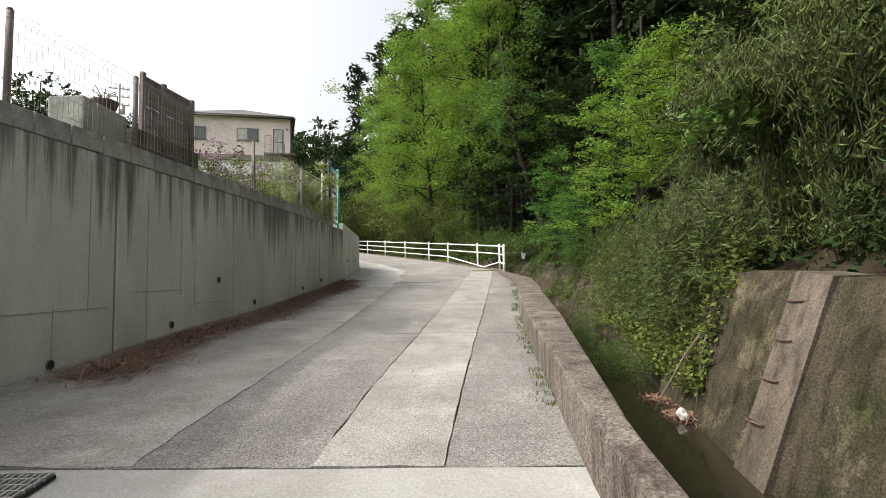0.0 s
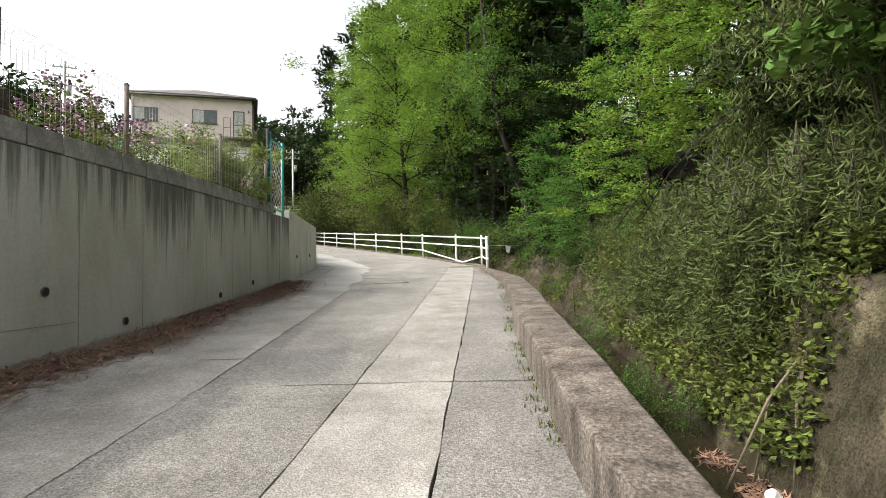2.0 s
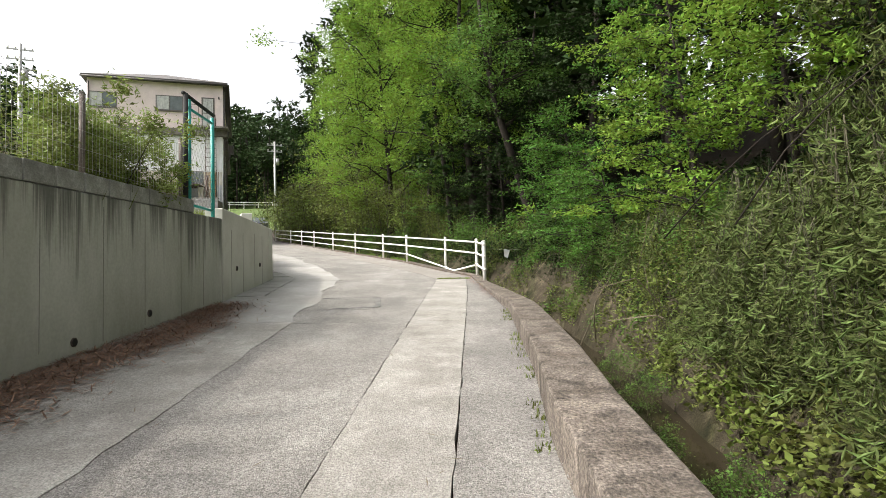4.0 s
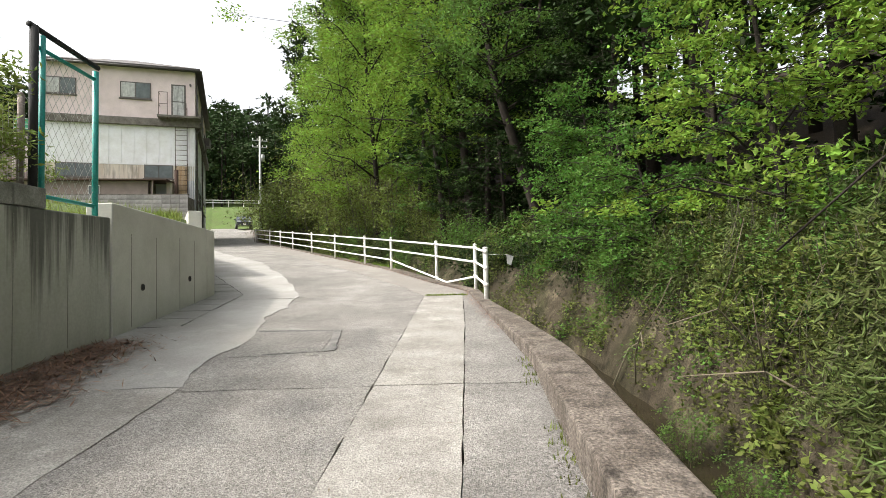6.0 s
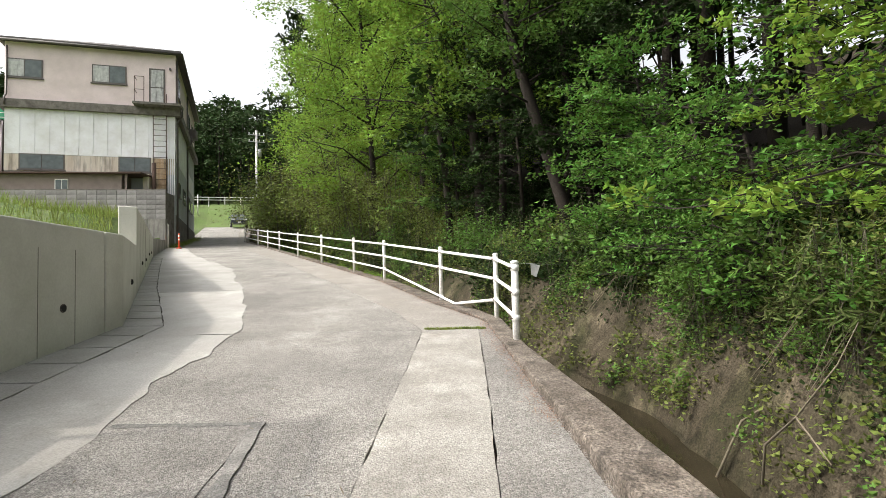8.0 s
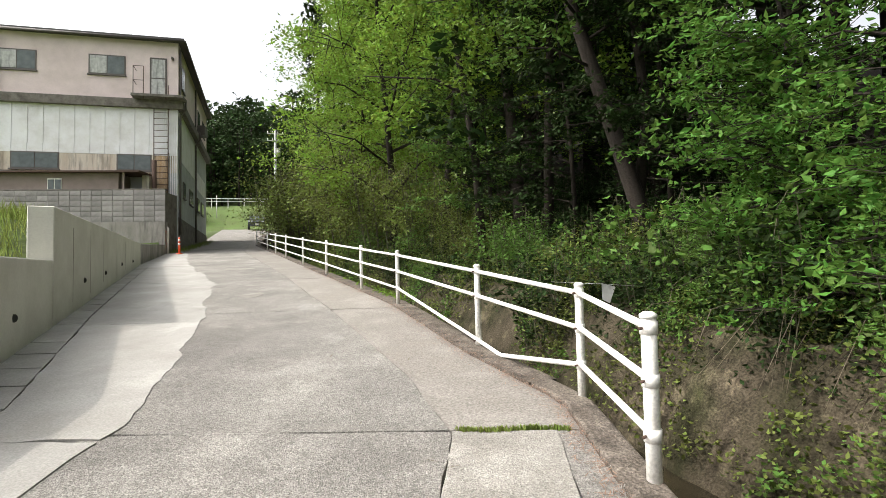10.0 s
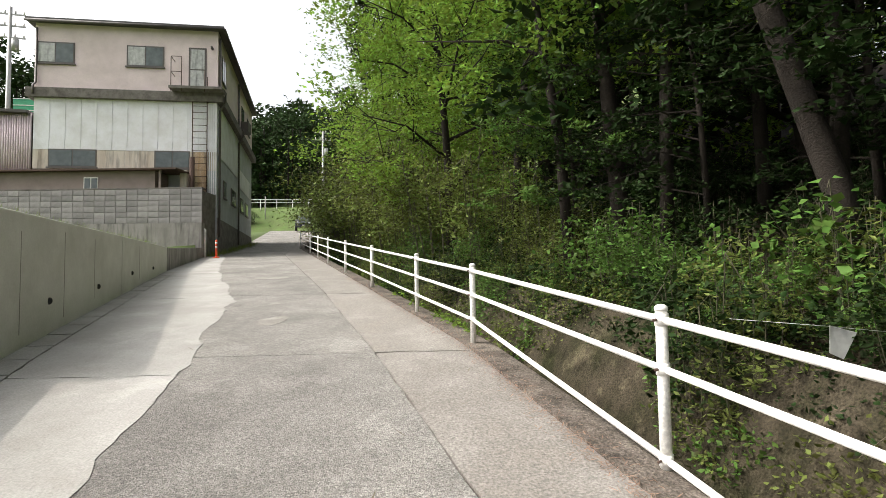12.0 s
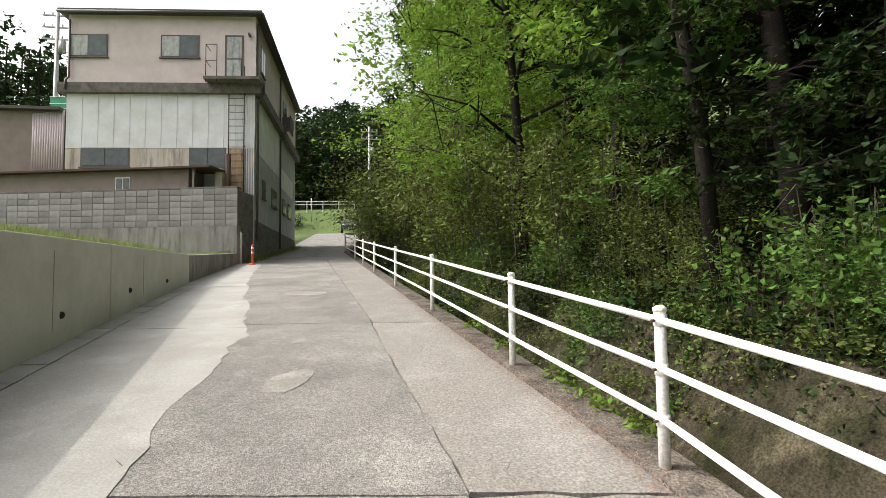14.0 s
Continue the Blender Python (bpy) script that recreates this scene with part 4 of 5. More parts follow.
planter = thing("concrete_planter", pose(sx(5.75), 5.8, 2.85), "pale concrete block planter behind the fence", "planter")
box_part("body", pose(-0.15, 0, 0.32), (0.4, 0.75, 0.64), CAP, planter, "", 0.02)
bowl = thing("dark_bowl", pose(sx(5.9) - 0.1, 5.95, 3.49), "dark round bowl with dry twigs on the planter", "pot")
tube("bowl", [(0, 0, 0), (0, 0, 0.03), (0, 0, 0.1), (0, 0, 0.12)], [0.09, 0.13, 0.15, 0.155], RUST, bowl, sides=18)
for k in range(7):
    a = k * 0.9
    tube("twig", [(0, 0, 0.1), (0.06 * math.cos(a), 0.06 * math.sin(a), 0.2), (0.13 * math.cos(a), 0.13 * math.sin(a), 0.24 + 0.02 * (k % 3))], 0.005, TWIG, bowl, sides=4)


# ---- plants ----
def leaf_cloud(centres, radii, count, size, rng, slim=0.5, droop=0.0, flat=0.6):
    """Folded leaves scattered in blobs: four points, two triangles each."""
    c = np.array(centres)[rng.integers(0, len(centres), count)]
    r = np.array(radii)[rng.integers(0, len(radii), count)] if np.ndim(radii) else radii
    d = rng.normal(size=(count, 3))
    d /= np.linalg.norm(d, axis=1)[:, None]
    rad = rng.random(count) ** 0.45
    p = c + d * (rad * r)[:, None] * np.array([1, 1, flat])
    a = rng.normal(size=(count, 3))
    a[:, 2] = a[:, 2] * 0.5 - droop
    a /= np.linalg.norm(a, axis=1)[:, None]
    b2 = np.cross(a, rng.normal(size=(count, 3)) * 0.6 + np.array([0, 0, 1.0]))
    b2 /= np.linalg.norm(b2, axis=1)[:, None] + 1e-9
    s = size * (0.6 + 0.8 * rng.random(count))[:, None]
    up = np.cross(a, b2) * s * 0.12
    return np.stack([p - a * s * 0.5, p + b2 * s * slim * 0.5 + up, p + a * s * 0.5, p - b2 * s * slim * 0.5 + up], 1).reshape(-1, 3)


def leaf_object(name, v4, mat, parent=None, label=""):
    n = len(v4) // 4
    me = bpy.data.meshes.new(name)
    me.vertices.add(n * 4)
    me.vertices.foreach_set("co", v4.astype(np.float32).ravel())
    me.loops.add(n * 6)
    base = np.arange(n)[:, None] * 4
    me.loops.foreach_set("vertex_index", (base + np.array([0, 1, 2, 0, 2, 3])).astype(np.int32).ravel())
    me.polygons.add(n * 2)
    me.polygons.foreach_set("loop_start", np.arange(0, n * 6, 3, dtype=np.int32))
    me.update(calc_edges=True)
    me.materials.append(mat)
    ob = new(name, me)
    if parent:
        ob.parent = parent
    return tagged(ob, label)


def tree(seed, height, spread, leaves, size, mat, label, low=0.12, trunk_r=0.17, limbs_n=30):
    rng = np.random.default_rng(seed)
    ob = thing("tree", Matrix.Identity(4), label, "tree", "broadleaf trees on the bank")
    pts = [Vector((0.25 * math.sin(5 * t + seed), 0.25 * math.sin(4 * t + 2 * seed), height * 0.92 * t - 0.5)) for t in np.linspace(0, 1, 9)]
    tube("trunk", pts, [trunk_r * (1.15 - t) for t in np.linspace(0, 1, 9)], BARK, ob, sides=9)
    limbs, centres = [], []
    for i in range(limbs_n):
        t = low + (1 - low) * (i + rng.random()) / limbs_n
        k = min(7, int(t * 8))
        b0 = pts[k].lerp(pts[k + 1], t * 8 - k)
        a = i * 2.4 + rng.random()
        reach = spread * (0.5 + 0.65 * rng.random()) * (1.15 - 0.7 * t)
        tip = b0 + Vector((math.cos(a) * reach, math.sin(a) * reach, reach * (0.1 + 0.5 * rng.random())))
        mid = b0.lerp(tip, 0.5) + Vector((0, 0, reach * 0.12))
        limbs.append(tube_data([b0, mid, tip], [trunk_r * 0.4 * (1.1 - t) + 0.015, trunk_r * 0.2, 0.012], 5))
        for q in (0.5, 0.75, 1.0):
            c = b0.lerp(tip, q) + Vector(rng.normal(size=3) * 0.35)
            for e in range(3):
                c2 = c + Vector((*(rng.normal(size=2) * 0.9), rng.normal() * 0.5))
                limbs.append(tube_data([b0.lerp(tip, q * 0.85), c2], [0.018, 0.005], 3, False))
                centres.append(tuple(c2))
    mesh_object("branching", *join_data(limbs), BARK, ob, smooth=True)
    leaf_object("crown", leaf_cloud(centres, np.array([0.45, 0.65, 0.9]) * spread / 4, leaves, size, rng, flat=0.55), mat, ob)
    return ob


def hill_z(x, y):
    o = x - kerb_x(max(-30, min(110, y)))
    z = water_z(y) + bank_h(y) - 0.06 + max(0, o - 3.4) * SLOPE
    if o < 3.3:
        z = water_z(y) + max(0, (o - 2.25)) * 0.9 * bank_h(y)
    if y > 48:
        f2 = min(1, (y - 48) / 15)
        z = (1 - f2) * z + f2 * (road_z(x, min(y, 66)) + max(0, min(o, 40) - 3) * 0.3)
    return z


def plant(proto, x, y, s, r, dz=0.0):
    return copy_thing(proto, pose(x, y, hill_z(x, y) + dz, 0, 0, r) @ Matrix.Scale(s, 4))


FRESH = "tall broadleaf tree in fresh bright green leaf"
t1 = tree(1, 17, 4.4, 38000, 0.135, LEAFT, FRESH, trunk_r=0.14)
t2 = tree(2, 18, 4.0, 32000, 0.135, LEAFT, "tall slender broadleaf tree with yellow-green leaves", low=0.2)
t1.matrix_world = pose(-0.9, 32.5, hill_z(-0.9, 32.5))
t2.matrix_world = pose(3.0, 27.5, hill_z(3.0, 27.5))
for i, (x, y, s, r) in enumerate([(1.2, 37.5, 1.05, 140), (4.6, 32, 1.1, 290), (-3.2, 43, 0.95, 30), (9.0, 10.5, 0.8, 10), (9.0, 6.0, 0.85, 170), (-6, 51, 0.9, 80)]):
    plant((t1, t2)[i % 2], x, y, s, r)


# trees of the wood's interior, its shade put into their leaf colour
t3 = tree(3, 15, 4.6, 10500, 0.31, LEAF_SHADE, "dense evergreen tree in the wood, leaves coloured shade-dark", low=0.1, limbs_n=34)
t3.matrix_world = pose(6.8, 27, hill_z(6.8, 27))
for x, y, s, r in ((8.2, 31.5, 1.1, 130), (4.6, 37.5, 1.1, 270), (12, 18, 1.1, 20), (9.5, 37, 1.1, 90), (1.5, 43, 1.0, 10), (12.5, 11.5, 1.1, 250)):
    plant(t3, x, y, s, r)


def leaning_tree():
    """Thick trunks leaning over the lane, with a second fork and side limbs."""
    ob = thing("leaning_tree", Matrix.Identity(4), "old dark tree with leaning forked trunk", "tree")
    b0 = Vector((4.9, 23.2, hill_z(4.9, 23.2) - 0.4))
    run = [b0 + Vector(q) for q in ((0, 0, 0), (-0.25, 0, 1.6), (-0.8, 0.1, 3.6), (-1.3, 0.3, 5.6), (-1.7, 0.2, 8.0), (-1.9, 0.4, 11.0))]
    tube("trunk", run, [0.19, 0.16, 0.14, 0.12, 0.09, 0.04], BARK, ob, sides=12)
    tube("fork", [run[1], b0 + Vector((0.2, 0.5, 3.4)), b0 + Vector((0.1, 0.8, 6.0)), b0 + Vector((0.5, 1.0, 9.5))], [0.11, 0.10, 0.08, 0.04], BARK, ob, sides=10)
    rng = np.random.default_rng(17)
    cs = []
    for k in range(26):
        q = run[2].lerp(run[5], rng.random())
        a, r = rng.uniform(0, 6.28), rng.uniform(1.0, 2.6)
        tip = q + Vector((math.cos(a) * r, math.sin(a) * r, rng.uniform(-0.3, 1.2)))
        tube("limb", [q, q.lerp(tip, 0.5) + Vector((0, 0, 0.2)), tip], [0.035, 0.022, 0.006], BARK, ob, sides=5)
        cs += [tuple(q.lerp(tip, f) + Vector(rng.normal(size=3) * 0.3)) for f in (0.6, 0.8, 1.0, 1.1)]
    leaf_object("crown", leaf_cloud(cs, np.array([0.4, 0.6]), 9000, 0.12, rng, flat=0.5), LEAF, ob)


leaning_tree()
for x, y, lean, h in ((2.2, 27.5, -0.6, 9), (3.6, 26.0, 0.3, 10), (6.3, 21.5, 0.5, 10), (5.6, 26.5, -0.3, 11), (7.6, 19.0, 0.4, 10), (1.2, 30.5, 0.5, 9)):
    sl = thing("slim_tree", Matrix.Identity(4), "slim dark trunk standing in the wood", "tree", "slim trunks in the wood")
    z = hill_z(x, y) - 0.3
    tube("trunk", [(x, y, z), (x + lean * 0.3, y, z + h * 0.35), (x + lean, y + 0.2, z + h * 0.7), (x + lean * 1.2, y + 0.2, z + h)], [0.13, 0.11, 0.085, 0.04], BARK, sl, sides=9)
    mesh_object("branching", *join_data([tube_data([(x + lean * 0.6, y, z + h * q), (x + lean * 0.6 + math.cos(q * 40) * 1.3, y + math.sin(q * 40) * 1.3, z + h * q + 0.5)], [0.02, 0.006], 4, False) for q in (0.3, 0.38, 0.46, 0.55, 0.62)]), BARK, sl)


def spreading_tree(x, y, height, spread, leaves, size, mat, label, seed, low=0.25, n_limbs=16):
    """A small tree whose limbs carry flat sprays of leaves towards the light over the lane."""
    rng = np.random.default_rng(seed)
    ob = thing("young_tree", Matrix.Identity(4), label, "tree", "young trees on the bank")
    b0 = Vector((x, y, hill_z(x, y) - 0.3))
    run = [b0, b0 + Vector((-0.1, 0, height * 0.4)), b0 + Vector((-0.4, 0.1, height))]
    tube("trunk", run, [0.07, 0.05, 0.015], BARK, ob, sides=8)
    limbs, cs = [], []
    for k in range(n_limbs):
        t = low + (1 - low) * (k + rng.random()) / n_limbs
        q = run[0].lerp(run[1], t / 0.4) if t < 0.4 else run[1].lerp(run[2], (t - 0.4) / 0.6)
        a = math.pi + rng.normal() * 1.2
        r = spread * (0.55 + 0.5 * rng.random()) * (1.15 - 0.6 * t)
        tip = q + Vector((math.cos(a) * r, math.sin(a) * r, r * rng.uniform(-0.15, 0.35)))
        limbs.append(tube_data([q, q.lerp(tip, 0.5) + Vector((0, 0, 0.12 * r)), tip], [0.02, 0.012, 0.004], 5))
        for f in np.linspace(0.35, 1.05, 6):
            c = q.lerp(tip, f)
            for e in range(3):
                c2 = c + Vector((*(rng.normal(size=2) * 0.28), rng.normal() * 0.1 + 0.05))
                cs.append(tuple(c2))
                limbs.append(tube_data([c, c2], [0.006, 0.002], 3, False))
    mesh_object("branching", *join_data(limbs), BARK, ob)
    leaf_object("crown", leaf_cloud(cs, np.array([0.14, 0.22, 0.3]), leaves, size, rng, 0.5, 0.25, 0.35), mat, ob)
    return ob


BRIGHT = "young tree with sunlit bright green leaves over the bank"
spreading_tree(5.9, 14.6, 5.2, 2.7, 9000, 0.085, LEAFT, BRIGHT, 81, 0.2, 22)
spreading_tree(6.6, 13.0, 6.0, 2.6, 8000, 0.085, LEAFT, BRIGHT, 82, 0.3, 20)
spreading_tree(6.4, 11.2, 5.6, 2.2, 7000, 0.085, LEAFT, BRIGHT, 86, 0.4, 18)
spreading_tree(5.6, 18.4, 3.2, 1.9, 5000, 0.085, FROND, "sapling with layered fresh green leaves", 83, 0.15)
spreading_tree(6.0, 20.2, 3.4, 2.0, 4800, 0.085, FROND, "sapling with layered fresh green leaves", 84, 0.15)
spreading_tree(5.3, 19.6, 4.4, 1.9, 5000, 0.09, FROND, "sapling with layered fresh green leaves", 87, 0.25)
spreading_tree(5.2, 16.6, 2.6, 1.6, 4200, 0.075, FROND, "sapling with layered fresh green leaves", 85, 0.1)


# added behind the bamboo to darken the hollow, shade painted into the leaves
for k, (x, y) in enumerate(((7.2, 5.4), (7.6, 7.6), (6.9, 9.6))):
    spreading_tree(x, y, 5.0, 2.4, 6000, 0.12, LEAF_SHADE, "added evergreen bush tree behind the bamboo, leaves coloured shade-dark", 110 + k, 0.05, 24)
# boughs that darken the wood's edge; most have the shade in their leaf colour
DEEP_SHADE = "drooping bough tree at the edge of the wood, leaves coloured shade-dark"
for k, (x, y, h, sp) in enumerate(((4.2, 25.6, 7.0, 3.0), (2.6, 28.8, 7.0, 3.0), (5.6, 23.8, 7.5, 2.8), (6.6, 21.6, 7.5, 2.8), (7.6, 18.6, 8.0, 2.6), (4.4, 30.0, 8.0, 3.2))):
    spreading_tree(x, y, h, sp, 8000, 0.11, LEAF if k == 1 else FROND if k == 4 else LEAF_SHADE, DEEP_SHADE if k not in (1, 4) else "leafy tree with hanging sprays beside the lane", 90 + k, 0.2, 26)


def cedar(seed):
    rng = np.random.default_rng(seed)
    ob = thing("cedar_tree", Matrix.Identity(4), "tall straight dark cedar trunk with high sparse crown", "tree", "cedars on the hill")
    tube("trunk", [(0, 0, -0.5), (0.1, 0, 8), (0.05, 0.1, 20)], [0.2, 0.15, 0.04], BARK, ob, sides=8)
    cs = [(rng.normal() * (2.1 - 0.08 * z), rng.normal() * (2.1 - 0.08 * z), z) for z in np.linspace(6.5, 20, 60)]
    leaf_object("crown", leaf_cloud(cs, 0.8, 1700, 0.55, rng, 0.4, 0.3), LEAF_SHADE, ob)
    lim = [tube_data([(0.05, 0.05, c[2] + 0.2), c], [0.03, 0.008], 3, False) for c in cs]
    mesh_object("branching", *join_data(lim), BARK, ob)
    return ob


c1 = cedar(5)
c1.matrix_world = pose(10, 34, hill_z(10, 34))
rc = random.Random(4)
for k in range(66):
    o, y = (rc.uniform(8, 26), rc.uniform(12, 50)) if k < 44 else (rc.uniform(5, 24), rc.uniform(44, 66))
    x = kerb_x(y) + o
    plant(c1, x, y, rc.uniform(0.8, 1.15), rc.uniform(0, 360))


def shrub(seed, mat, leaves, size, slim, label, droop=0.1, category="shrub", group="undergrowth", reach=0.9, arch=0.5):
    """Stems arching out of one root, with leaves along them."""
    rng = np.random.default_rng(seed)
    ob = thing(category.replace(" ", "_"), Matrix.Identity(4), label, category, group)
    stems, centres = [], []
    for i in range(16):
        a, r = i * 2.4 + rng.random(), reach * (0.35 + 0.65 * rng.random())
        h = 0.5 + 0.9 * rng.random()
        b0 = Vector((math.cos(a) * r * 0.35, math.sin(a) * r * 0.35, -0.3))
        p1 = Vector((math.cos(a) * r * 0.6, math.sin(a) * r * 0.6, h))
        p2 = Vector((math.cos(a) * r, math.sin(a) * r, h * (1.25 - arch)))
        stems.append(tube_data([b0, p1, p2], [0.007, 0.005, 0.002], 4, False))
        for q in (0.15, 0.28, 0.4, 0.6, 0.85, 1.0, 1.1):
            centres.append(tuple(p1.lerp(p2, max(0, q * 2 - 1)) if q > 0.5 else b0.lerp(p1, q * 2)))
    mesh_object("stalk", *join_data(stems), STALK, ob)
    leaf_object("foliage", leaf_cloud(centres, np.array([0.16, 0.24, 0.34]), leaves, size, rng, slim, droop, 0.8), mat, ob)
    return ob


b1 = shrub(11, BAMBOO, 1600, 0.13, 0.13, "drooping dwarf bamboo with narrow yellow-green leaves", 0.5, "bamboo grass", "dwarf bamboo on the bank", 1.2, 0.8)
s1 = shrub(12, LEAF, 1350, 0.075, 0.5, "leafy green shrub on the stream bank")
s2 = shrub(13, OLIVE, 1250, 0.08, 0.4, "olive green thicket with thin stems on the bank")
# undergrowth with the shade under the trees in its green
s3 = shrub(14, LEAF_SHADE, 1150, 0.092, 0.45, "broad-leaved undergrowth in a shade-dark green")
s6 = shrub(18, OLIVE, 3600, 0.042, 0.45, "tall olive green bush of fine leaves by the lane")
s6.matrix_world = pose(1.9, 28.4, hill_z(1.9, 28.4)) @ Matrix.Scale(1.6, 4)
for ob, x, y in ((b1, 4.9, 9.2), (s1, 5.0, 18.0), (s2, 4.9, 14.0), (s3, 6.0, 12.0)):
    ob.matrix_world = pose(x, y, hill_z(x, y))
rs = random.Random(9)
for k in range(34):
    y = rs.uniform(8.2, 12.4)
    o = rs.uniform(2.7, 3.5)
    plant(b1, kerb_x(y) + o, y, rs.uniform(0.65, 1.0), rs.uniform(0, 360), 0.15)
for k in range(30):
    y = rs.uniform(7.6, 12.5)
    plant(b1, kerb_x(y) + rs.uniform(3.4, 5.6), y, rs.uniform(0.9, 1.4), rs.uniform(0, 360))
for k in range(14):
    y = rs.uniform(1.5, 8.5)
    plant(s3, kerb_x(y) + rs.uniform(3.7, 6.5), y, rs.uniform(0.6, 1.0), rs.uniform(0, 360))
b3 = thing("bamboo", Matrix.Identity(4), "tall bamboo with drooping narrow leaves over the bank", "bamboo", "tall bamboo on the bank")
rng = np.random.default_rng(31)
cs = []
for i in range(9):
    a, r, h = i * 2.4, 0.5 + 1.0 * rng.random(), 2.4 + 1.4 * rng.random()
    p = [Vector((0.1 * math.cos(a), 0.1 * math.sin(a), -0.3)), Vector((0.3 * r * math.cos(a), 0.3 * r * math.sin(a), h * 0.7)), Vector((0.7 * r * math.cos(a), 0.7 * r * math.sin(a), h)), Vector((r * 1.2 * math.cos(a), r * 1.2 * math.sin(a), h * 0.86))]
    tube("cane", p, [0.012, 0.010, 0.006, 0.003], STALK, b3, sides=5)
    for q in np.linspace(0.08, 1, 12):
        k = min(2, int(q * 3))
        c = p[k].lerp(p[k + 1], q * 3 - k)
        cs.append((c.x, c.y, c.z - 0.1))
leaf_object("foliage", leaf_cloud(cs, np.array([0.2, 0.3, 0.42]), 4200, 0.15, rng, 0.13, 1.3, 0.9), BAMBOO, b3)
b3.matrix_world = pose(5.5, 6.9, hill_z(5.5, 6.9))
for x, y, sc in ((5.0, 6.2, 0.95), (5.1, 7.4, 0.95), (4.8, 5.2, 0.9), (5.3, 6.8, 1.1), (5.9, 5.2, 1.15), (6.4, 7.4, 1.2), (5.6, 8.2, 1.0), (6.8, 5.8, 1.25), (6.3, 9.2, 1.1), (5.7, 10.4, 0.8), (7.4, 8.2, 1.2), (6.3, 3.9, 1.2), (7.6, 11, 1.1)):
    plant(b3, x, y, sc, rs.uniform(0, 360), 0.25)
for k in range(60):
    y = rs.uniform(11.5, 19)
    plant(rs.choice((s2, s2, b1, s3, s1)), kerb_x(y) + rs.uniform(2.7 if y < 14.5 else 3.3, 4.7), y, rs.uniform(0.45, 1.1), rs.uniform(0, 360))
for k in range(90):
    y = rs.uniform(16, 50)
    o = rs.uniform(3.4, 4.8) if y < 21.5 else rs.uniform(2.7, 4.6) if y < 30 else rs.uniform(1.4, 4.6)
    plant(rs.choices((s1, s2, s3), (3, 4, 3))[0], kerb_x(y) + o, y, rs.uniform(0.7, 1.3), rs.uniform(0, 360))
for k in range(70):
    y = rs.uniform(13, 50)
    plant(s3, kerb_x(y) + rs.uniform(4.6, 9), y, rs.uniform(0.7, 1.2), rs.uniform(0, 360))
for x, y, sc in ((-2.2, 35, 2.4), (-0.5, 32.5, 2.0), (0.6, 30.4, 1.7), (-4.2, 39.5, 2.6), (-6.0, 43, 2.8), (-7.8, 47, 2.9), (-9.8, 52, 3.0), (-12.5, 58, 3.0), (-4.5, 45, 3.2), (-1.5, 38, 3.0)):
    plant(s6, x, y, sc, rs.uniform(0, 360))
    plant(s6, x + 0.8, y - 0.6, sc * 0.7, rs.uniform(0, 360))
s5 = shrub(16, LEAF, 2600, 0.055, 0.5, "tall leafy shrub with many small green leaves")
s5.matrix_world = pose(4.9, 17.4, hill_z(4.9, 17.4))
for x, y, sc in ((4.6, 20.5, 0.9), (4.4, 21.8, 0.8), (3.6, 22.8, 0.8), (5.2, 17.8, 1.0), (2.9, 24.5, 0.8), (5.0, 13.5, 1.0), (4.9, 15.4, 0.9)):
    plant(s5, x, y, sc, rs.uniform(0, 360))
# ivy on the bank and low cover on the hill
def cover(name, count, o0, o1, y0, y1, size, mat, label, seed, height, patch):
    rng = np.random.default_rng(seed)
    cs = []
    while len(cs) < count // 6:
        o, y = rng.uniform(o0, o1), rng.uniform(y0, y1)
        x = kerb_x(y) + o
        if noise.noise(Vector((x * 0.7, y * 0.7, seed))) > patch:
            z = hill_z(x, y) if o > 3.4 else water_z(y) + max(0, (o - 2.2)) * 1.0 * bank_h(y)
            cs.append((x - 0.06, y, z + rng.random() * height))
    ob = leaf_object(name, leaf_cloud(cs, 0.16, count, size, rng, 0.6, 0.3, 0.8), mat)
    return tagged(ob, label, "ground cover", kind="stuff")


cover("bank_ivy", 12000, 2.3, 3.6, 18.5, 48, 0.07, LEAF, "ivy and weeds hanging on the stream bank", 41, 0.25, 0.16)
cover("bank_weeds", 9000, 2.3, 3.7, 7, 13.2, 0.085, OLIVE, "brownish dry weeds on the stream bank", 42, 0.3, -0.2)
# fringe, and hill_cover below: leaf colour darkened to stand for shade
cover("bank_fringe", 18000, 2.8, 3.8, 8, 46, 0.065, LEAF_SHADE, "leaves hanging over the top of the bank, coloured shade-dark", 44, 0.35, -0.5)
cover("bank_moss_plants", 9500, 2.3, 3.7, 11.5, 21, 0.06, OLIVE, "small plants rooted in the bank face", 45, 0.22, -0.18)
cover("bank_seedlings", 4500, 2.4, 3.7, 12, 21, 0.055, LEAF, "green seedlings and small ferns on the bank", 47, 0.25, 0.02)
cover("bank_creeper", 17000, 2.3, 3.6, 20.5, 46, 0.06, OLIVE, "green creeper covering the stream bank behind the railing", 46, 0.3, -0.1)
cover("hill_cover", 30000, 3.2, 13, 1, 60, 0.15, LEAF_SHADE, "low plants covering the wooded slope, coloured shade-dark", 43, 0.5, -0.6)

s4 = shrub(15, LEAF, 480, 0.10, 0.85, "vine with broad round green leaves on the bank", 0.2)
s4.matrix_world = pose(3.6, 23.4, hill_z(3.6, 23.4))
for x, y, sc in ((4.2, 22.4, 1.1), (2.9, 25.0, 1.0), (4.6, 21.0, 1.2), (2.2, 26.4, 0.9), (3.2, 24.0, 0.8), (5.0, 19.6, 1.0)):
    plant(s4, x, y, sc, rs.uniform(0, 360), 0.1)
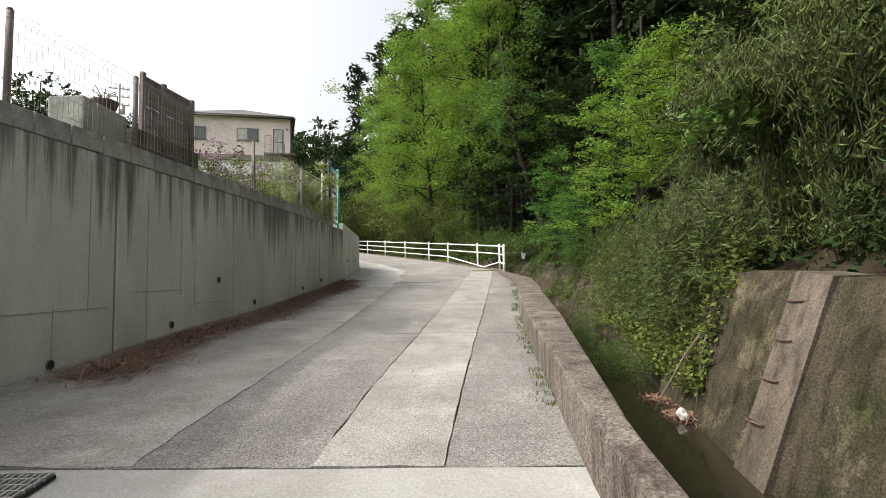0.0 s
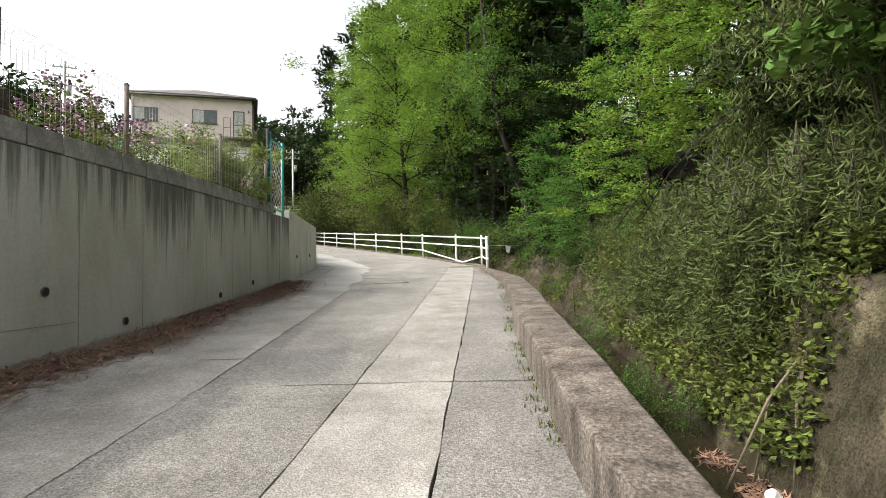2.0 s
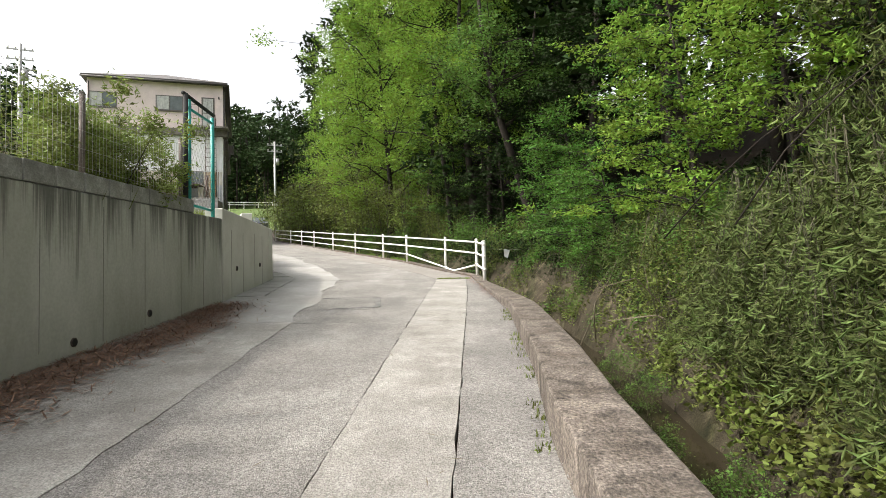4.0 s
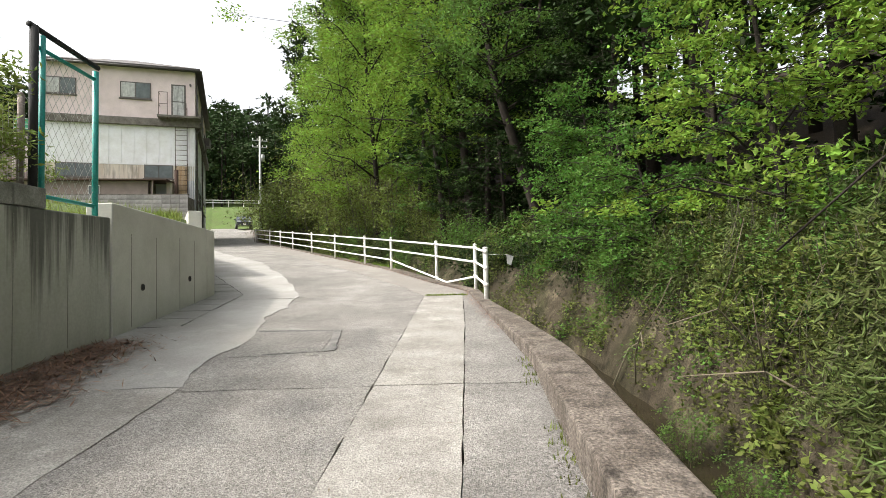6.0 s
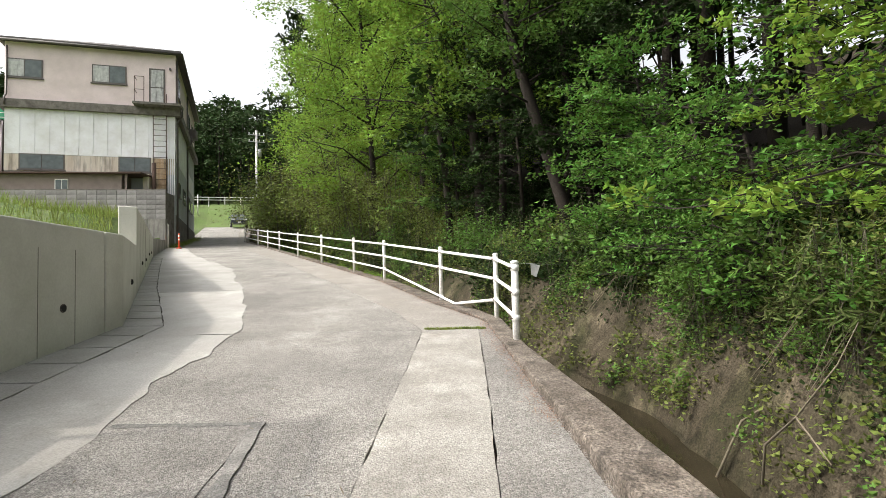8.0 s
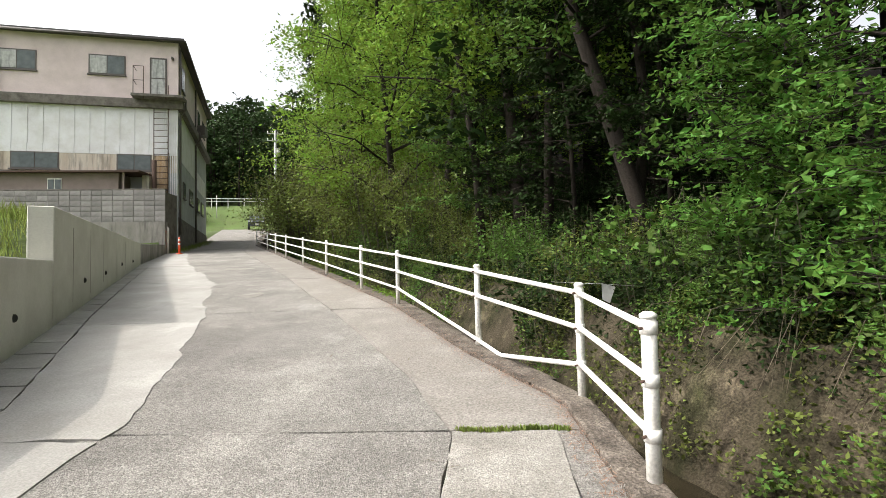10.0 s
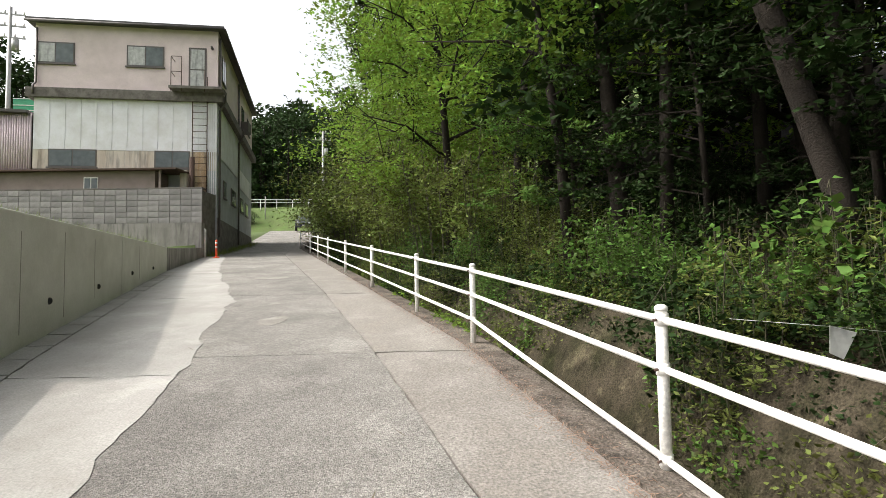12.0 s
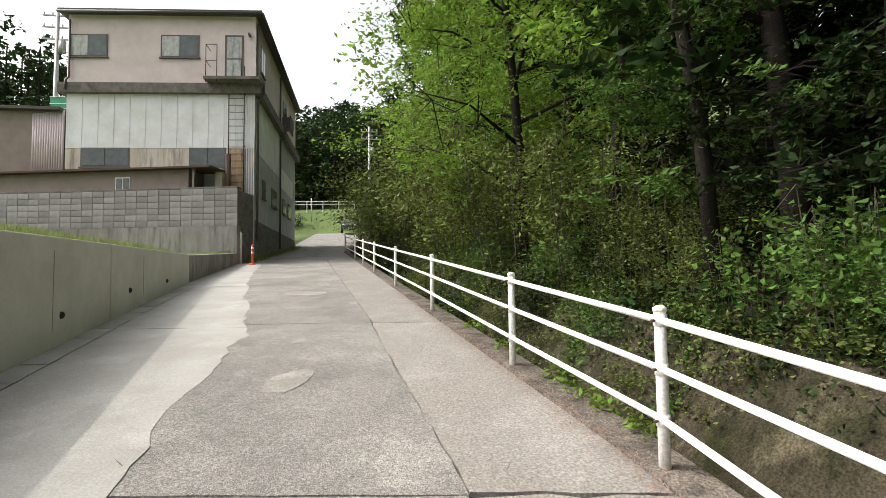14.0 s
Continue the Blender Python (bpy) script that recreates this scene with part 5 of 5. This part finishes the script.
wl = [(kerb_x(y) + 0.33, y, road_z(kerb_x(y), y) - 0.05) for y in (23.6, 23.9, 24.2, 24.4, 23.2, 25.4, 26.5, 28.0)]
tagged(leaf_object("ledge_weeds", leaf_cloud(wl, 0.2, 900, 0.075, np.random.default_rng(51), 0.45, 0.0, 0.8), LEAFT), "bright green weeds growing over the ledge", "weeds", kind="stuff")

# leafy branch hanging over the stream
hb = thing("hanging_branch", Matrix.Identity(4), "hanging branch with broad fresh green leaves", "branch")
tube("limb", [(6.0, 8.0, 2.2), (5.4, 7.8, 3.6), (4.6, 7.4, 4.0), (3.7, 7.0, 3.7)], [0.03, 0.022, 0.014, 0.006], BARK, hb, sides=6)
leaf_object("foliage", leaf_cloud([(5.2, 7.7, 3.8), (4.7, 7.4, 3.95), (4.3, 7.3, 3.8), (3.9, 7.1, 3.7), (3.7, 7.0, 3.5), (4.4, 7.0, 3.5)], 0.38, 330, 0.16, np.random.default_rng(33), 0.65, 0.3, 0.7), LEAF, hb)

# grass along wall tops and verges
def blades(name, spots, count, height, mat, label, spread=0.25, seed=0, kind="stuff"):
    rng = np.random.default_rng(seed)
    sp = np.array(spots)[rng.integers(0, len(spots), count)]
    p = sp + rng.normal(size=(count, 3)) * np.array([spread, spread, 0.0])
    h = height * (0.5 + rng.random(count))[:, None]
    d = rng.normal(size=(count, 3)) * 0.25
    d[:, 2] = 1
    side = np.cross(d, rng.normal(size=(count, 3)))
    side /= np.linalg.norm(side, axis=1)[:, None]
    w = 0.006 + 0.003 * h
    tip = p + d * h
    v4 = np.stack([p - side * w, p + side * w, p * 0.4 + tip * 0.6 + side * w * 0.8, tip], 1).reshape(-1, 3)
    return tagged(leaf_object(name, v4, mat), label, "grass", kind=kind)


# garden plants behind the tall wall
for i, (x, y, s, p) in enumerate([(-3.9, 9.3, 0.6, s2), (-4.3, 10.2, 0.65, s2), (-3.8, 10.3, 0.5, s3), (-3.8, 12.9, 0.8, s2), (-3.9, 11.4, 0.55, s3), (-4.2, 11.6, 0.7, s2), (-3.8, 9.8, 0.6, s2), (-4.6, 8.0, 0.8, s2), (-4.2, 8.3, 0.5, s1), (-5.2, 9.0, 0.7, s1), (-6.5, 7.0, 0.7, s1), (-6.0, 5.0, 0.5, s1), (-7, 3.5, 0.6, s2)]):
    copy_thing(p, pose(x - 0.1, y, left_z(y) - 0.05, 0, 0, i * 70) @ Matrix.Scale(s, 4))
bb = thing("fluffy_bush", pose(-3.75, 12.35, left_z(12.4)), "big fluffy light green bush behind the fence", "shrub")
rb = np.random.default_rng(61)
bc = [(rb.normal() * 0.4, rb.normal() * 0.65, 0.2 + 1.05 * rb.random()) for _ in range(120)]
mesh_object("stalk", *join_data([tube_data([(c[0] * 0.2, c[1] * 0.2, -0.2), c], [0.01, 0.004], 4, False) for c in bc[:24]]), STALK, bb)
leaf_object("foliage", leaf_cloud(bc, np.array([0.14, 0.2, 0.26]), 19000, 0.075, rb, 0.3, -0.3, 1.0), GRASSB, bb)
blades("lavender", [(FX(y) - 0.3 - 0.15 * k, y, left_z(y) - 0.1) for y in np.arange(8.8, 12, 0.15) for k in range(4)], 6500, 0.3, OLIVE, "grey-green lavender growing behind the fence", 0.12, 71)
fl = thing("flowering_shrub", pose(-3.85, 8.9, left_z(8.9)), "low shrub covered in pink-purple flowers", "shrub")
rng = np.random.default_rng(3)
fc = [(rng.normal() * 0.35, rng.normal() * 0.45, 0.3 + 0.6 * rng.random()) for _ in range(60)]
leaf_object("foliage", leaf_cloud([(a, b2, c - 0.15) for a, b2, c in fc], 0.16, 1500, 0.06, rng), OLIVE, fl)
leaf_object("blossom", leaf_cloud(fc, 0.12, 900, 0.045, rng, 0.9), PINKF, fl)


spots = []
rg = random.Random(77)
for k in range(5200):
    y, o = rg.uniform(14.6, 31.5), 0.58 + 4.6 * rg.random() ** 1.6
    spots.append((wall_x(y) - o, y, left_z(y) - 0.14 + left_rise(o, y) + (0.2 * noise.noise(Vector((-o * 0.3, y * 0.3, 0))) if o > 2 else 0)))
blades("grass", spots, 22000, 0.22, GRASSB, "long green grass behind the low retaining wall", 0.085, 1)
spots = [(kerb_x(y) - 0.03, y, road_z(kerb_x(y), y)) for y in np.arange(3.4, 13.2, 0.23) if noise.noise(Vector((y * 1.3, 0, 0))) > -0.1]
blades("weed_tufts", spots, 800, 0.035, OLIVE, "small weeds at the foot of the parapet", 0.05, 2)
spots = [(x, 17.5 + 0.02 * math.sin(x * 9), road_z(x, 17.5)) for x in np.arange(1.02, 1.8, 0.02)]
blades("joint_moss", spots, 700, 0.03, GRASSB, "moss and grass in a joint of the lane", 0.012, 3)
spots = [(-11.65 - 0.31 * k * 0.4, 38.2 + k * 0.4, road_z(-11.6, 38.2 + k * 0.4)) for k in range(30)]
blades("verge_grass", spots, 1800, 0.2, GRASSB, "grass along the foot of the workshop wall", 0.2, 4)


def litter(name, spots, count, size, seed, spread, label, mat=LITTER):
    rng = np.random.default_rng(seed)
    sp = np.array(spots)[rng.integers(0, len(spots), count)]
    xy = sp[:, :2] + rng.normal(size=(count, 2)) * np.array(spread)
    z = np.array([road_z(a, b2) for a, b2 in xy]) + 0.008 + 0.035 * rng.random(count)
    p = np.column_stack([xy, z])
    a = rng.normal(size=(count, 3)) * np.array([1, 1, 0.18])
    a /= np.linalg.norm(a, axis=1)[:, None]
    b2 = np.cross(a, [0, 0, 1.0])
    s = size * (0.5 + rng.random(count))[:, None]
    v4 = np.stack([p - a * s, p + b2 * s * 0.09, p + a * s, p - b2 * s * 0.09], 1).reshape(-1, 3)
    return tagged(leaf_object(name, v4, mat), label, "leaf litter", kind="stuff")


litter("needle_litter", [(wall_x(y) + interp(y, [(4, 0.5), (7, 0.42), (14, 0.3)]) + 0.1 * math.sin(y * 1.7), y, 0) for y in np.arange(4.6, 14.2, 0.1)], 24000, 0.06, 1, (0.25, 0.15), "red-brown cedar needles heaped along the wall foot")
litter("edge_litter", [(kerb_x(y) - 0.02, y, 0) for y in np.arange(14.5, 30, 0.1)], 6500, 0.028, 2, (0.07, 0.1), "brown leaf crumbs along the ledge")
litter("crumbled_mortar", [(kerb_x(y) - 0.08 - 0.05 * math.sin(y * 3), y, 0) for y in np.arange(4, 17, 0.1)], 5200, 0.022, 5, (0.06, 0.1), "pale crumbs of broken mortar along the parapet foot", PALE)
litter("loose_twigs", [(-0.5, y, 0) for y in np.arange(3, 30, 0.2)], 160, 0.05, 3, (1.3, 0.4), "scattered dry twigs on the lane", TWIG)


# stream bits: bare stems, litter bag, sign board
def roots():
    ob = thing("bare_stems", Matrix.Identity(4), "pale bare stems hanging down the bank into the stream", "branch")
    for k, (dx, dy) in enumerate(((0, 0), (-0.35, 0.2), (0.12, 0.1), (-0.12, 0.3))):
        x, y = 3.75, 7.35
        tube("stem", [(x + 0.1, y, 0.7), (x - 0.1 + dx * 0.4, y - 0.1 + dy, 0.2), (x - 0.3 + dx * 1.4, y - 0.25 + dy, -0.55)], [0.013, 0.015, 0.010], TWIG, ob, sides=6)
    bag = thing("litter_bag", pose(3.25, 7.05, water_z(7.05) - 0.02), "crumpled white plastic bag on stream debris", "litter")
    bm = bmesh.new()
    bmesh.ops.create_icosphere(bm, subdivisions=3, radius=0.075)
    for q in bm.verts:
        q.co *= 1 + 0.5 * noise.noise(q.co * 14)
        q.co.z = q.co.z * 1.1 + 0.12
    part("bag", bm, BAG, bag)
    deb = tagged(leaf_object("stream_debris", leaf_cloud([(3.3, 7.2, water_z(7.2) + 0.03), (3.55, 7.4, water_z(7.3) + 0.05), (3.6, 6.9, water_z(7)), (3.3, 8.0, water_z(8))], 0.3, 900, 0.12, np.random.default_rng(8), 0.15, 0, 0.2), LITTER), "brown twigs and leaves caught in the stream", "debris", kind="stuff")
    for x, y in ((3.0, 9.2), (3.2, 9.8), (2.9, 10.6), (3.3, 8.7), (3.6, 12.4), (3.7, 13.6)):
        plant(s1, x, y, 0.42, x * 90, 0.05)
    board = thing("hanging_sheet", pose(3.36, 21.5, 2.5, 0, 0, -20), "small grey plastic sheet hanging on a wire among bushes", "sheet")
    bm = box(bmesh.new(), pose(0.06, 0, -0.02, 12, 16, 0), 0.2, 0.012, 0.26, 0.003)
    for q in bm.verts:
        if q.co.z < -0.08:
            q.co.x = 0.09 + (q.co.x - 0.09) * 0.55
        q.co.y += 0.03 * math.sin(q.co.x * 14)
    part("sheet", bm, CURTAIN, board)
    tube("wire", [(-0.75, 0.1, 0.16), (0, 0, 0.12), (0.8, -0.1, 0.06)], 0.003, STEEL, board, sides=4)
    for i, (x, y, s) in enumerate(((4.4, 12.0, 1.0), (4.6, 13.2, 1.3), (4.3, 15.5, 1.1), (4.6, 9.5, 1.2), (4.3, 16.4, 1.0))):
        br = thing("dead_branch", pose(x, y, hill_z(x, y) - 0.3, 0, 0, i * 50), "thin dry branch arching over the bank", "branch", "dry branches")
        tube("stem", [(0.4, 0, -0.2), (0.1, 0.2, 0.6 * s), (-0.5, 0.5, 1.0 * s), (-1.1, 0.9, 0.9 * s)], [0.016, 0.013, 0.009, 0.004], TWIG, br, sides=5)
        tube("twig", [(-0.5, 0.5, 1.0 * s), (-0.7, 0.3, 1.4 * s), (-0.8, 0.2, 1.7 * s)], [0.008, 0.005, 0.003], TWIG, br, sides=4)
    rt = random.Random(77)
    for k in range(80):
        y = rt.uniform(9.5, 21)
        x, l, h = kerb_x(y) + 3.45, rt.uniform(0.5, 1.3), rt.uniform(0.2, 0.7)
        z, d = hill_z(x + 0.3, y), rt.uniform(-0.6, 0.6)
        br = thing("dry_stem", Matrix.Identity(4), "thin dry stem arching over the stream bank", "branch", "dry branches")
        tube("stem", [(x + 0.5, y, z - 0.15), (x + 0.1, y + d * 0.3, z + h), (x - l * 0.5, y + d * 0.7, z + h * 0.6), (x - l, y + d, z - 0.5)], [0.007, 0.006, 0.004, 0.002], rt.choice((TWIG, BARK)), br, sides=4)
    for x0, y0, x1, y1 in ((5.0, 9.4, 3.6, 10.2), (5.2, 10.0, 4.0, 12.4)):
        br = thing("fallen_cane", Matrix.Identity(4), "long dry bamboo cane leaning out of the thicket", "branch", "dry branches")
        tube("cane", [(x0, y0, 4.0), (0.55 * x0 + 0.45 * x1, 0.5 * (y0 + y1), 3.42), (0.25 * x0 + 0.75 * x1, 0.3 * y0 + 0.7 * y1, 2.95), (x1, y1, 2.3)], [0.006, 0.008, 0.009, 0.010], BARK, br, sides=6)


roots()

# ---- far woods ----
for i, (x, y, sc) in enumerate(((-29.5, 71.5, 1.7), (-27.8, 71.8, 1.6), (-26.2, 72.2, 1.4), (-31.5, 71, 1.8))):
    copy_thing(s3, pose(x, y, 9.0, 0, 0, i * 80) @ Matrix.Scale(sc, 4))


def far_woods():
    rng = np.random.default_rng(21)
    for name, count, xr, yr, top, leaves, size in (("far_woods", 260, (-62, 6), (84, 104), 12.5, 80000, 0.6), ("far_ridge_woods", 200, (-150, -20), (104, 140), 12, 18000, 1.2), ("hill_trees", 90, (-66, -43), (53, 74), 17, 28000, 0.6)):
        cs, trunks = [], []
        for k in range(count):
            x, y = rng.uniform(*xr), rng.uniform(*yr)
            base = 12 + max(0, y - 84) * 0.45 if name != "hill_trees" else 9 + (y - 53) * 0.15
            h = top * rng.uniform(0.75, 1.05)
            for e in range(9):
                f2 = rng.random()
                w = 2.0 * (1.05 - abs(f2 - 0.55))
                cs.append((x + rng.normal() * w * 0.6, y + rng.normal() * w * 0.6, base + h * (0.15 + 0.85 * f2)))
            trunks.append(tube_data([(x, y, base - 4), (x + 0.2, y, base + h * 0.9)], [0.2, 0.06], 5, False))
        ob = leaf_object(name, leaf_cloud(cs, np.array([0.9, 1.3, 1.7]), leaves, size, rng, 0.6, 0.2, 0.7), FAR)
        tagged(ob, "dark wooded hill beyond the lane" if name != "hill_trees" else "dark trees on the hill behind the workshop", "woods", kind="stuff")
        tagged(mesh_object(name + "_trunks", *join_data(trunks), BARK), "dark trunks in the far woods", "woods", kind="stuff")


far_woods()
